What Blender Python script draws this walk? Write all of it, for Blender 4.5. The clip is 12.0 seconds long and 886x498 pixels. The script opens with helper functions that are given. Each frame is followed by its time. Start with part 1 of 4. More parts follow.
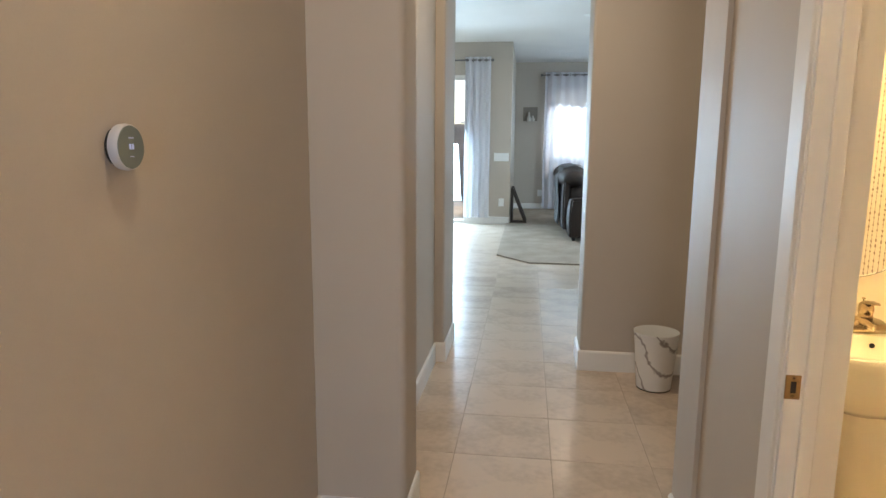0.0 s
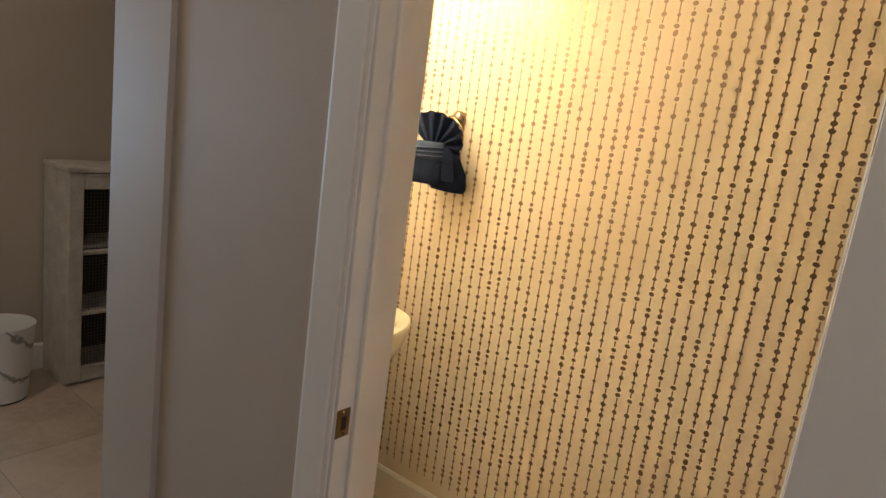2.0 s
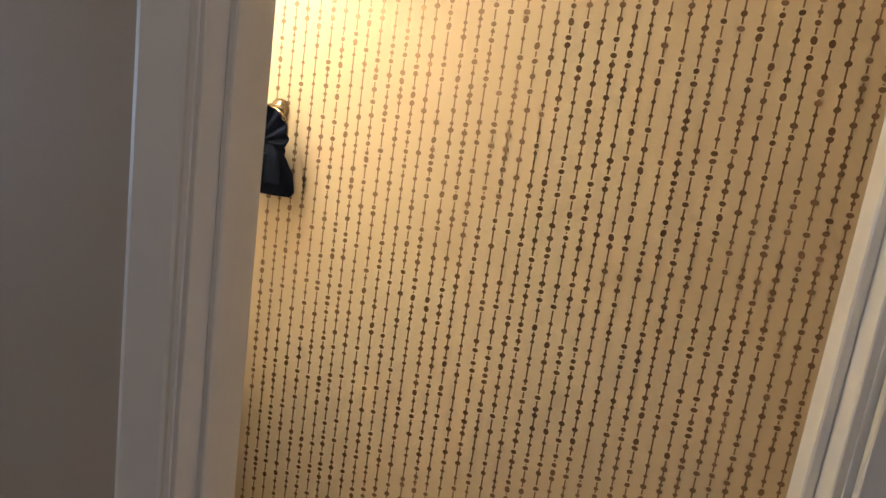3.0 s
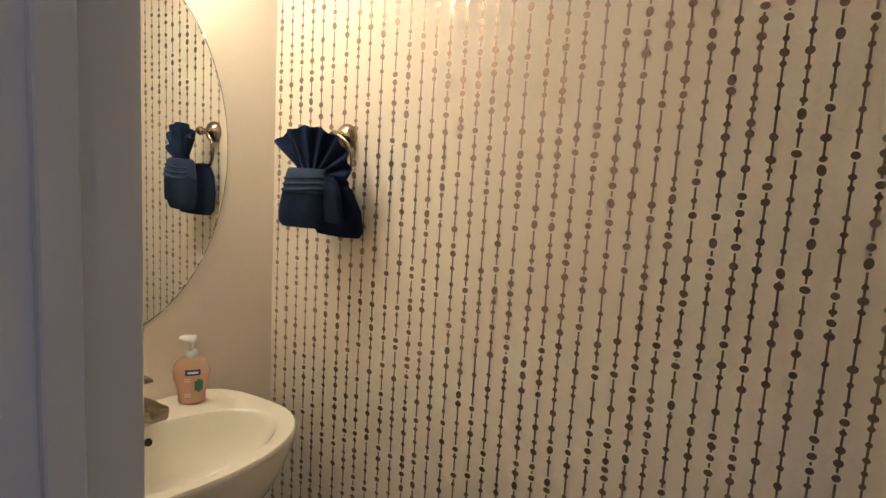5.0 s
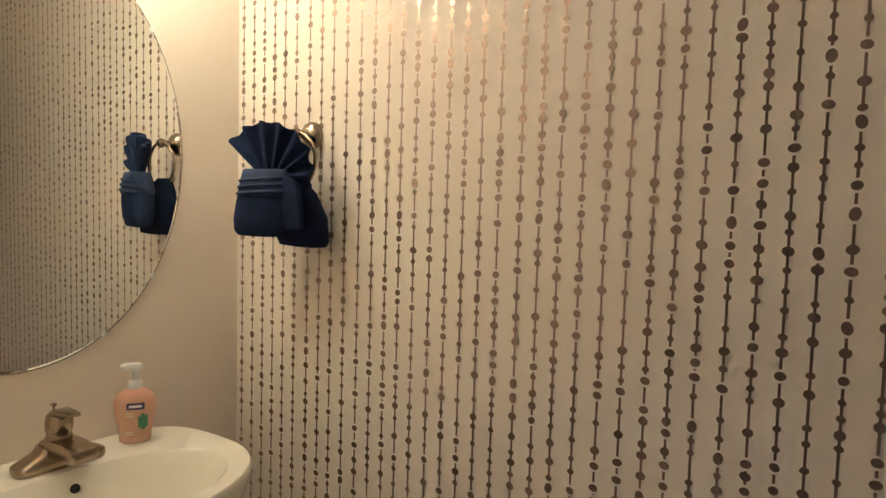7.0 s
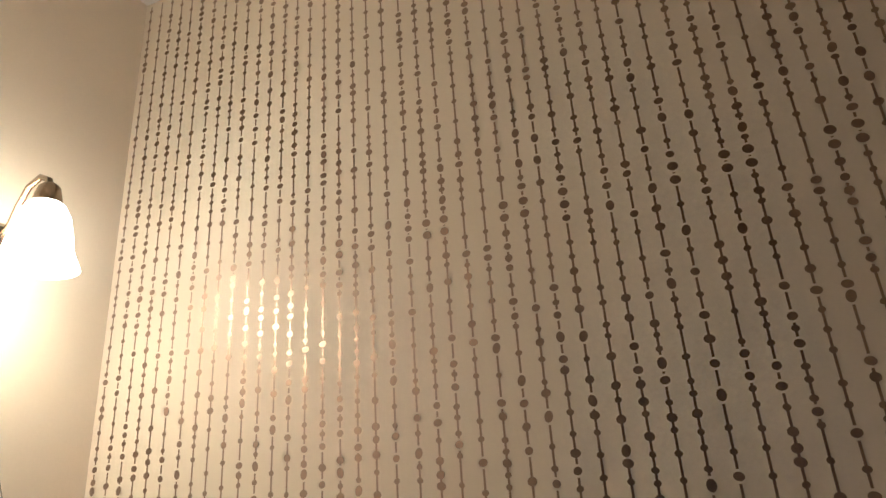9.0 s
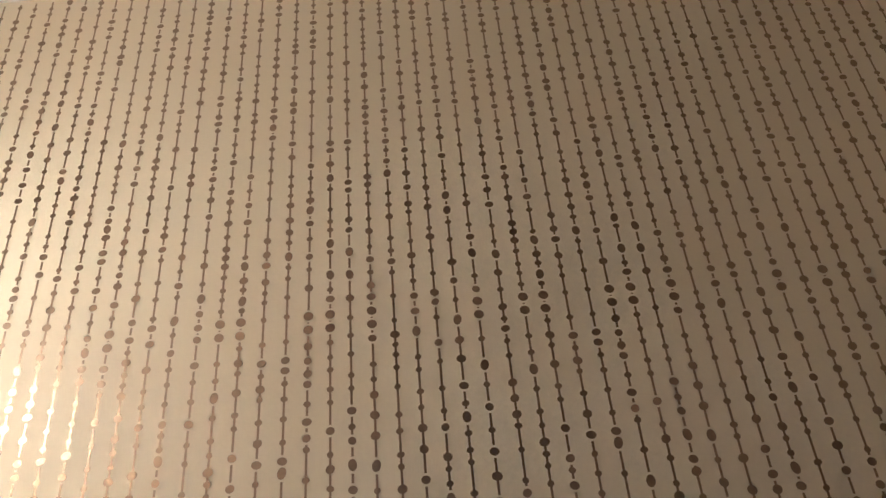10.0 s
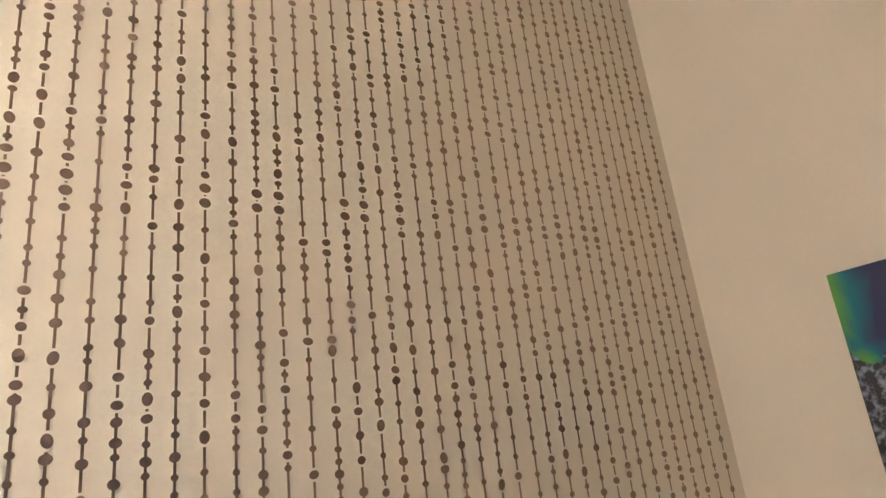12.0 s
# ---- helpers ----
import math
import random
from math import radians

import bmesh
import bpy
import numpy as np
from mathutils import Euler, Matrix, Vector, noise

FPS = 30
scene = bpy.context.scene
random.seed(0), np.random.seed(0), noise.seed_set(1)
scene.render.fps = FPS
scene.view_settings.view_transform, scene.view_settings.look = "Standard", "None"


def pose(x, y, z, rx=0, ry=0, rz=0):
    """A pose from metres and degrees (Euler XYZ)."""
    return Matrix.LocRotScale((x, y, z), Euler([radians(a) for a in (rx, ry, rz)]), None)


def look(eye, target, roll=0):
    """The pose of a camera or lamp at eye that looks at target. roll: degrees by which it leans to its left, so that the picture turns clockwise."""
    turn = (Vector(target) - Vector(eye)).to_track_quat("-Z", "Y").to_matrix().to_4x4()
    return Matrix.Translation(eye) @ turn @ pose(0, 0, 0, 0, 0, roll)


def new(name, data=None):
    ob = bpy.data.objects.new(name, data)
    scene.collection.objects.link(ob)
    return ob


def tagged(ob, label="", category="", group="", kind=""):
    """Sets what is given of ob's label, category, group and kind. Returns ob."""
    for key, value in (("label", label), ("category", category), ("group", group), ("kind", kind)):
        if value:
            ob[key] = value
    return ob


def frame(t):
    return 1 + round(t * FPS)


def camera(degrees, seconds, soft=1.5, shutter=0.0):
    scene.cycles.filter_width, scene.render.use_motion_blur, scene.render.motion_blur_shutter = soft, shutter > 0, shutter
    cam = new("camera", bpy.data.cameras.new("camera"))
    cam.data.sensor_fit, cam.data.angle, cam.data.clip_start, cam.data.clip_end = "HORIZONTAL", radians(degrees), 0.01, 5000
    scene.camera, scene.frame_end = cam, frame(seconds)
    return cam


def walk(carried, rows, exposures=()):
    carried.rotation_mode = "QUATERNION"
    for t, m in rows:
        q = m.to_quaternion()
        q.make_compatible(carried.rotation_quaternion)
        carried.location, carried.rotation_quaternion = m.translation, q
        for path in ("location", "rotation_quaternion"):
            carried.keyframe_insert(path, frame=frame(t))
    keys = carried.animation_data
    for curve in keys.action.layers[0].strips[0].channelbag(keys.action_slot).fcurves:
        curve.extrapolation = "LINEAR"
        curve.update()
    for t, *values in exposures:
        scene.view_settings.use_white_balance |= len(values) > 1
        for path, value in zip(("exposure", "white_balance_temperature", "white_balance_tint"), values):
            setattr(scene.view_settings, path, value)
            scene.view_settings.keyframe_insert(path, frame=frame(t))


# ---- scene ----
cam = camera(70.1, 12.0)
PATH = [
    (0, (0.514, 0.346, 1.46), (0.255, 2.302, 1.135), 0.4),
    (0.5, (0.495, 0.62, 1.451), (0.572, 2.586, 1.095), 2.8),
    (1, (0.418, 0.77, 1.453), (1.058, 2.631, 1.099), 6.7),
    (1.5, (0.323, 0.899, 1.496), (1.543, 2.432, 1.097), 6.4),
    (2, (0.346, 1.053, 1.486), (1.913, 2.234, 1.098), 7.7),
    (2.5, (0.424, 1.212, 1.497), (2.215, 2.02, 1.127), 8.7),
    (2.7, (0.448, 1.268, 1.502), (2.299, 1.925, 1.128), 9.2),
    (4.3, (0.83, 1.335, 1.506), (2.7, 1.97, 1.193), 4.7),
    (4.5, (0.868, 1.308, 1.499), (2.652, 2.159, 1.198), 3.9),
    (5, (0.933, 1.279, 1.459), (2.568, 2.397, 1.181), 3.3),
    (5.5, (1.009, 1.292, 1.416), (2.624, 2.442, 1.147), 2.5),
    (6, (1.072, 1.334, 1.363), (2.678, 2.5, 1.11), 2.4),
    (6.5, (1.117, 1.332, 1.342), (2.721, 2.501, 1.102), 2.3),
    (7, (1.128, 1.312, 1.352), (2.744, 2.484, 1.223), 1.6),
    (7.5, (1.102, 1.327, 1.397), (2.733, 2.441, 1.713), 0.9),
    (7.7, (1.086, 1.336, 1.419), (2.712, 2.42, 1.844), 1.0),
    (9.3, (1.071, 1.379, 1.613), (2.826, 1.922, 2.403), -4.7),
    (9.5, (1.066, 1.391, 1.625), (2.839, 1.783, 2.463), -4.6),
    (10, (1.068, 1.411, 1.648), (2.853, 1.416, 2.55), -5.2),
    (10.5, (1.085, 1.432, 1.666), (2.851, 1.216, 2.58), -7.5),
    (11, (1.102, 1.492, 1.667), (2.811, 0.994, 2.58), -9.9),
    (11.5, (1.118, 1.534, 1.657), (2.748, 0.704, 2.467), -8.1),
    (12, (1.146, 1.543, 1.637), (2.758, 0.519, 2.232), -6.6),
]
EXPOSURES = [(0.0, 0.7, 6700, 10), (0.6, 0.6, 6600, 10), (1.0, 0.48, 6450, 10), (1.5, 0.1, 6300, 11), (2.0, -0.2, 6150, 12), (2.7, -0.48, 5900, 13),
             (4.0, -0.95, 5150, 15), (5.0, -1.1, 4800, 15), (7.0, -1.12, 4800, 15), (7.7, -1.8, 4900, 17), (9.3, -1.55, 4700, 18), (10.5, -0.83, 4550, 17), (11.0, -0.5, 4550, 17), (11.5, -0.3, 4480, 17), (12.0, -0.05, 4400, 16)]
walk(cam, [(t, look(e, g, r)) for t, e, g, r in PATH], EXPOSURES)

# ---- light ----
world = bpy.data.worlds.new("sky")
scene.world = world
world.use_nodes = True
sky = world.node_tree.nodes.new("ShaderNodeTexSky")
sky.sky_type, sky.sun_disc = "NISHITA", False
sky.sun_elevation, sky.sun_rotation = radians(48), radians(30)
world.node_tree.links.new(sky.outputs[0], world.node_tree.nodes["Background"].inputs[0])
world.node_tree.nodes["Background"].inputs[1].default_value = 0.14


def lamp(name, kind, m, energy, color, size=0.1, size_y=None, spread=None):
    data = bpy.data.lights.new(name, kind)
    data.energy, data.color = energy, color
    if kind == "AREA":
        data.shape, data.size, data.size_y = "RECTANGLE", size, size_y or size
        if spread:
            data.spread = radians(spread)
    elif kind == "SUN":
        data.angle = radians(size)
    else:
        data.shadow_soft_size = size
    ob = new(name, data)
    ob.matrix_world = m
    return ob


WARM = (1.0, 0.75, 0.40)
DAY = (0.52, 0.77, 1.0)
sun_way = Vector((-math.sin(radians(30)) * math.cos(radians(48)), -math.cos(radians(30)) * math.cos(radians(48)), -math.sin(radians(48))))
lamp("sun", "SUN", Matrix.Translation((0, 0, 12)) @ sun_way.to_track_quat("-Z", "Y").to_matrix().to_4x4(), 3.0, (1.0, 0.95, 0.88), 0.5)
lamp("window_daylight", "AREA", look((2.1, 15.23, 1.86), (2.1, 11, -0.6)), 42, DAY, 2.04, 1.62)
lamp("slider_daylight", "AREA", look((-1.95, 12.34, 1.37), (-1.9, 9, -0.9)), 200, DAY, 2.3, 2.45)
# fill from an unseen side window, added to brighten the living room
lamp("added_side_daylight", "AREA", look((5.78, 10.52, 1.86), (2, 10.5, -0.4)), 150, DAY, 2.2, 1.6)
lamp("entry_daylight", "AREA", look((0.61, -2.62, 1.25), (0.61, 1, 1.2)), 26, (0.66, 0.78, 1.0), 0.9, 2.2)


# lamps at x 3.4 and x 0.45 are unseen, added to brighten
for x, y, z, w in ((1.33, 9.94, 3.27, 7), (3.4, 9.94, 3.27, 7), (0.22, 1.25, 2.91, 6.5), (0.45, 3.4, 2.91, 10)):
    lamp("known_or_added_lamp", "AREA", look((x, y, z), (x, y + 0.001, 0)), w, (1.0, 0.81, 0.58), 0.11, 0.11)
for x in (1.482, 1.648, 1.814):
    lamp("vanity_bulb", "POINT", Matrix.Translation((x, 2.50, 2.015)), 0.82, WARM, 0.03)


# ---- materials ----
def mat(name, color, rough=0.6, metal=0.0, vary=0.08, scale=3.0, grain=60.0, bump=0.05, spec=0.5, island=False, tint=None, emit=None):
    m = bpy.data.materials.new(name)
    m.use_nodes = True
    nt = m.node_tree
    n, l = nt.nodes, nt.links
    b = n["Principled BSDF"]
    b.inputs["Roughness"].default_value, b.inputs["Metallic"].default_value = rough, metal
    b.inputs["Specular IOR Level"].default_value = spec
    co = n.new("ShaderNodeTexCoord")
    big, fine = n.new("ShaderNodeTexNoise"), n.new("ShaderNodeTexNoise")
    big.inputs["Scale"].default_value, fine.inputs["Scale"].default_value = scale, grain
    big.inputs["Detail"].default_value, fine.inputs["Detail"].default_value = 4, 3
    for x in (big, fine):
        l.new(co.outputs["Object"], x.inputs["Vector"])
    mix = n.new("ShaderNodeMix")
    mix.data_type = "RGBA"
    dark = tint or tuple(c * (1 - 2.2 * vary) for c in color)
    mix.inputs[6].default_value, mix.inputs[7].default_value = (*dark, 1), (*color, 1)
    add = n.new("ShaderNodeMath")
    add.operation = "MULTIPLY_ADD"
    l.new(fine.outputs[0], add.inputs[0])
    add.inputs[1].default_value = 0.5
    l.new(big.outputs[0], add.inputs[2])
    ramp = n.new("ShaderNodeMapRange")
    ramp.inputs[1].default_value, ramp.inputs[2].default_value = 0.5, 1.0
    l.new(add.outputs[0], ramp.inputs[0])
    last = ramp.outputs[0]
    if island:
        info = n.new("ShaderNodeObjectInfo")
        avg = n.new("ShaderNodeMath")
        avg.operation = "MULTIPLY_ADD"
        l.new(info.outputs["Random"], avg.inputs[0])
        avg.inputs[1].default_value = 0.5
        l.new(ramp.outputs[0], avg.inputs[2])
        last = avg.outputs[0]
    l.new(last, mix.inputs[0])
    l.new(mix.outputs[2], b.inputs["Base Color"])
    if bump:
        bp = n.new("ShaderNodeBump")
        bp.inputs["Strength"].default_value, bp.inputs["Distance"].default_value = bump, 0.004
        l.new(fine.outputs[0], bp.inputs["Height"])
        l.new(bp.outputs[0], b.inputs["Normal"])
    if emit:
        b.inputs["Emission Color"].default_value = (*emit[:3], 1)
        b.inputs["Emission Strength"].default_value = emit[3]
    return m


PAINT = mat("greige_paint", (0.50, 0.44, 0.375), 0.55, vary=0.02, grain=220, bump=0.10, spec=0.35)
POWDER = mat("cream_eggshell_paint", (0.86, 0.772, 0.660), 0.62, vary=0.02, scale=2, grain=140, bump=0.06, spec=0.12)
STENCIL = mat("bronze_stencil_paint", (0.37, 0.27, 0.205), 0.31, metal=0.82, vary=0.08, scale=5, grain=160, bump=0.06)
CEIL = mat("white_ceiling_paint", (0.78, 0.77, 0.75), 0.8, vary=0.02, grain=140, bump=0.12, spec=0.2)
PCEIL = mat("cream_ceiling_paint", (0.87, 0.83, 0.76), 0.8, vary=0.02, grain=140, bump=0.12, spec=0.2)
TRIM = mat("white_trim_paint", (0.80, 0.78, 0.75), 0.35, vary=0.02, grain=30, bump=0.02)
TILE = mat("beige_ceramic_tile", (0.67, 0.55, 0.445), 0.26, vary=0.15, scale=4, grain=24, bump=0.04, island=True)
GROUT = mat("brown_grout", (0.45, 0.37, 0.29), 0.9, vary=0.1, grain=200, bump=0.2)
CARPET = mat("beige_carpet", (0.42, 0.345, 0.275), 0.95, vary=0.16, scale=4, grain=260, bump=0.9, spec=0.1)
LEATHER = mat("dark_brown_leather", (0.036, 0.023, 0.019), 0.56, vary=0.2, scale=6, grain=140, bump=0.3)
WHITEWARE = mat("white_porcelain", (0.86, 0.82, 0.71), 0.10, vary=0.01, bump=0.0)
NICKEL = mat("brushed_nickel", (0.36, 0.295, 0.215), 0.24, metal=1.0, vary=0.06, grain=300, bump=0.03)
BRASS = mat("antique_brass", (0.32, 0.22, 0.12), 0.35, metal=1.0, vary=0.15, grain=120, bump=0.05)
TOWEL = mat("navy_terry_cotton", (0.021, 0.033, 0.084), 0.95, vary=0.25, scale=18, grain=520, bump=0.9, spec=0.1)
BAND = mat("navy_woven_band", (0.030, 0.047, 0.108), 0.75, vary=0.15, scale=30, grain=600, bump=0.4, spec=0.2)
BLACK = mat("black_part_or_hole_shade", (0.015, 0.014, 0.013), 0.7, vary=0.1)
PLASTIC = mat("white_plastic", (0.80, 0.80, 0.78), 0.32, vary=0.01, bump=0.0)
GREYFACE = mat("grey_glass_face", (0.20, 0.23, 0.21), 0.18, vary=0.03, bump=0.0)
SOAP = mat("peach_soap", (0.90, 0.56, 0.39), 0.12, vary=0.03, scale=20, bump=0.0)
GREYCLOTH = mat("grey_throw_cloth", (0.30, 0.30, 0.31), 0.9, vary=0.12, grain=200, bump=0.5)
DARKWOOD = mat("dark_stained_wood", (0.045, 0.027, 0.019), 0.4, vary=0.25, scale=9, grain=90, bump=0.1)
WHITEWOOD = mat("whitewashed_wood", (0.66, 0.62, 0.56), 0.6, vary=0.14, scale=12, grain=80, bump=0.25)
STONE = mat("black_granite", (0.03, 0.03, 0.032), 0.12, vary=0.4, scale=60, grain=240, bump=0.0)
MESHWIRE = mat("grey_wire", (0.22, 0.21, 0.20), 0.5, metal=0.6, vary=0.1)
GLOWGLASS = mat("lit_frosted_glass", (0.95, 0.9, 0.8), 0.4, vary=0.0, bump=0.0, emit=(1.0, 0.77, 0.40, 48))
CANLENS = mat("lit_ceiling_lens", (0.9, 0.9, 0.85), 0.4, vary=0.0, bump=0.0, emit=(1.0, 0.86, 0.65, 9))


def glass_mat(name, color=(1, 1, 1)):
    m = bpy.data.materials.new(name)
    m.use_nodes = True
    b = m.node_tree.nodes["Principled BSDF"]
    b.inputs["Base Color"].default_value = (*color, 1)
    b.inputs["Transmission Weight"].default_value, b.inputs["Roughness"].default_value, b.inputs["IOR"].default_value = 1.0, 0.0, 1.45
    return m


GLASS = glass_mat("window_glass")
MIRROR = mat("silvered_mirror", (0.90, 0.91, 0.88), 0.01, metal=1.0, vary=0.0, bump=0.0)


def marble_mat():
    m = mat("white_marble_print", (0.84, 0.83, 0.82), 0.4, vary=0.02, bump=0.0)
    n, l = m.node_tree.nodes, m.node_tree.links
    b = n["Principled BSDF"]
    co = n.new("ShaderNodeTexCoord")
    w = n.new("ShaderNodeTexWave")
    w.inputs["Scale"].default_value, w.inputs["Distortion"].default_value = 2.1, 9
    w.inputs["Detail"].default_value, w.inputs["Detail Scale"].default_value = 5, 1.6
    mp = n.new("ShaderNodeMapping")
    mp.inputs["Rotation"].default_value = (0.5, 0.7, 0.4)
    l.new(co.outputs["Object"], mp.inputs[0])
    l.new(mp.outputs[0], w.inputs["Vector"])
    r = n.new("ShaderNodeValToRGB")
    r.color_ramp.elements[0].position, r.color_ramp.elements[0].color = 0.0, (0.30, 0.27, 0.26, 1)
    r.color_ramp.elements[1].position, r.color_ramp.elements[1].color = 0.055, (0.84, 0.83, 0.82, 1)
    l.new(w.outputs["Fac"], r.inputs[0])
    l.new(r.outputs[0], b.inputs["Base Color"])
    return m


MARBLE = marble_mat()


# ---- mesh helpers ----
def finish(name, bm, material, smooth=False):
    me = bpy.data.meshes.new(name)
    bmesh.ops.recalc_face_normals(bm, faces=bm.faces)
    if smooth:
        for f in bm.faces:
            f.smooth = True
        for e in bm.edges:
            if len(e.link_faces) == 2 and e.calc_face_angle(0) > radians(38):
                e.smooth = False
    bm.to_mesh(me)
    bm.free()
    me.materials.append(material)
    return new(name, me)


def part(name, bm, material, parent=None, label="", smooth=False):
    """One mesh object of that name, under a thing or a part."""
    ob = finish(name, bm, material, smooth)
    if parent:
        ob.parent = parent
        ob.matrix_parent_inverse = Matrix.Identity(4)
    return tagged(ob, label)


ROOM = Matrix.Identity(4)        # placing of the room being built


def thing(name, at, label, category, group="", rz=0):
    ob = new(name)
    ob.matrix_world = ROOM @ pose(*at, 0, 0, rz)
    ob.empty_display_size = 0.05
    return tagged(ob, label, category, group)


def box(bm, a, b, bevel=0.0, seg=1):
    r = bmesh.ops.create_cube(bm, size=1.0)
    vs = r["verts"]
    bmesh.ops.scale(bm, vec=[abs(q - p) for p, q in zip(a, b)], verts=vs)
    bmesh.ops.translate(bm, vec=[(p + q) / 2 for p, q in zip(a, b)], verts=vs)
    if bevel:
        es = {e for v in vs for e in v.link_edges}
        bmesh.ops.bevel(bm, geom=list(es), offset=bevel, segments=seg, affect="EDGES", profile=0.5)
    return bm


def solid(a, b, bevel=0.0, seg=1):
    return box(bmesh.new(), a, b, bevel, seg)


def lathe(profile, seg=32, bm=None, m=None):
    """A turned body: profile rows of radius and height."""
    bm = bm or bmesh.new()
    m = m or Matrix.Identity(4)
    rings = []
    for r, z in profile:
        rings.append([bm.verts.new(m @ Vector((r * math.cos(2 * math.pi * i / seg), r * math.sin(2 * math.pi * i / seg), z))) for i in range(seg)])
    for p, q in zip(rings, rings[1:]):
        for i in range(seg):
            bm.faces.new((p[i], p[(i + 1) % seg], q[(i + 1) % seg], q[i]))
    for ring in (rings[0], rings[-1]):
        bm.faces.new(ring)
    return bm


def tube(points, radius, seg=12, bm=None, closed=False):
    """A round bar along points; radius one number or one for each point."""
    bm = bm or bmesh.new()
    pts = [Vector(p) for p in points]
    rad = radius if isinstance(radius, (list, tuple)) else [radius] * len(pts)
    rings = []
    side = None
    for i, p in enumerate(pts):
        if closed:
            d = pts[(i + 1) % len(pts)] - pts[i - 1]
        else:
            d = pts[min(i + 1, len(pts) - 1)] - pts[max(i - 1, 0)]
        d.normalize()
        if side is None:
            side = d.orthogonal().normalized()
        side = (side - d * side.dot(d)).normalized()
        up = d.cross(side)
        rings.append([bm.verts.new(p + rad[i] * (math.cos(2 * math.pi * k / seg) * side + math.sin(2 * math.pi * k / seg) * up)) for k in range(seg)])
    pairs = list(zip(rings, rings[1:])) + ([(rings[-1], rings[0])] if closed else [])
    for a, b in pairs:
        for k in range(seg):
            bm.faces.new((a[k], a[(k + 1) % seg], b[(k + 1) % seg], b[k]))
    if not closed:
        bm.faces.new(rings[0][::-1])
        bm.faces.new(rings[-1])
    return bm


def loft(rings, bm=None, cap=True):
    """Skin over closed rings of equal count."""
    bm = bm or bmesh.new()
    vs = [[bm.verts.new(p) for p in r] for r in rings]
    n = len(vs[0])
    for a, b in zip(vs, vs[1:]):
        for k in range(n):
            bm.faces.new((a[k], a[(k + 1) % n], b[(k + 1) % n], b[k]))
    if cap:
        bm.faces.new(vs[0][::-1])
        bm.faces.new(vs[-1])
    return bm


def structure(name, bm, material, label, category="wall", smooth=False):
    ob = finish(name, bm, material, smooth)
    ob.matrix_world = ROOM
    return tagged(ob, label, category, "", "structure")


def rounded_wall(pts, z0, z1):
    """An upright prism over an outline; pts rows of x, y and the corner's radius (0: sharp)."""
    out = []
    n = len(pts)
    for i, (x, y, r) in enumerate(pts):
        p = Vector((x, y))
        if not r:
            out.append(p)
            continue
        a = (Vector(pts[i - 1][:2]) - p).normalized()
        b = (Vector(pts[(i + 1) % n][:2]) - p).normalized()
        s, c = p + a * r, p + (a + b) * r
        for k in range(7):
            u = k / 6 * math.pi / 2
            out.append(c - b * r * math.cos(u) - a * r * math.sin(u))
    bm = bmesh.new()
    lo = [bm.verts.new((p.x, p.y, z0)) for p in out]
    hi = [bm.verts.new((p.x, p.y, z1)) for p in out]
    for i in range(len(out)):
        j = (i + 1) % len(out)
        bm.faces.new((lo[i], lo[j], hi[j], hi[i]))
    bm.faces.new(lo[::-1])
    bm.faces.new(hi)
    return bm


def skirting(bm, a, b, s, height=0.135, thick=0.014):
    """A baseboard with an eased top from a to b, standing out from its wall towards s."""
    p, q = Vector((*a, 0)), Vector((*b, 0))
    d = (q - p).normalized()
    s = Vector((*s, 0))
    prof = [(0.0005, 0.001), (thick, 0.001), (thick, height - 0.012), (thick - 0.006, height - 0.002), (0.0005, height)]
    r0 = [bm.verts.new(p + s * u + Vector((0, 0, z))) for u, z in prof]
    r1 = [bm.verts.new(q + s * u + Vector((0, 0, z))) for u, z in prof]
    for i in range(5):
        j = (i + 1) % 5
        bm.faces.new((r0[i], r0[j], r1[j], r1[i]))
    bm.faces.new(r0[::-1])
    bm.faces.new(r1)


# ---- structure ----
H, LH = 2.93, 2.52          # ceiling of hall and powder room, ceiling of the living room
HX = 1.120                  # hall wall
PX = 1.240                  # powder room's side of it
EX, NY, SY = 2.10, 2.65, 0.228
DOOR_N, DOOR_S, DOOR_H = 1.825, 1.109, 2.05
PIER, ENDY = 2.454, 2.753    # the pier that ends the hall's right wall
PORTW = 2.500               # return of the left wall
WX = -0.247                 # hall's left wall

structure("floor_slab", solid((-5.2, -3, -0.12), (6.2, 15.6, -0.006)), GROUT, "brown grout bed under the floor tiles", "floor")

# hall's right wall with the doorway of the powder room
structure("wall_hall_east_south", solid((HX, -2.6, 0), (PX, DOOR_S - 0.02, H)), PAINT, "greige painted hall wall beside the door")
structure("wall_hall_east_north", solid((HX, DOOR_N + 0.02, 0), (PX, PIER, H)), PAINT, "greige painted hall wall beside the door")
structure("wall_hall_east_head", solid((HX, DOOR_S - 0.02, DOOR_H + 0.02), (PX, DOOR_N + 0.02, H)), PAINT, "greige painted wall above the powder room door")
structure("wall_powder_north", solid((PX, NY, 0), (EX, NY + 0.012, H)), POWDER, "cream painted wall behind the sink")
structure("wall_powder_south", solid((PX, SY - 0.12, 0), (EX + 0.12, SY, H)), POWDER, "cream painted powder room wall")
structure("ceiling_powder", solid((PX, SY - 0.12, H), (EX + 0.12, NY + 0.012, H + 0.1)), PCEIL, "cream painted powder room ceiling", "ceiling")
structure("wall_powder_inner", solid((PX, DOOR_N + 0.10, 0), (PX + 0.004, NY, H)), POWDER, "cream painted inner face of the door wall")
structure("wall_powder_inner_south", solid((PX, SY, 0), (PX + 0.004, DOOR_S - 0.10, H)), POWDER, "cream painted inner face of the door wall")

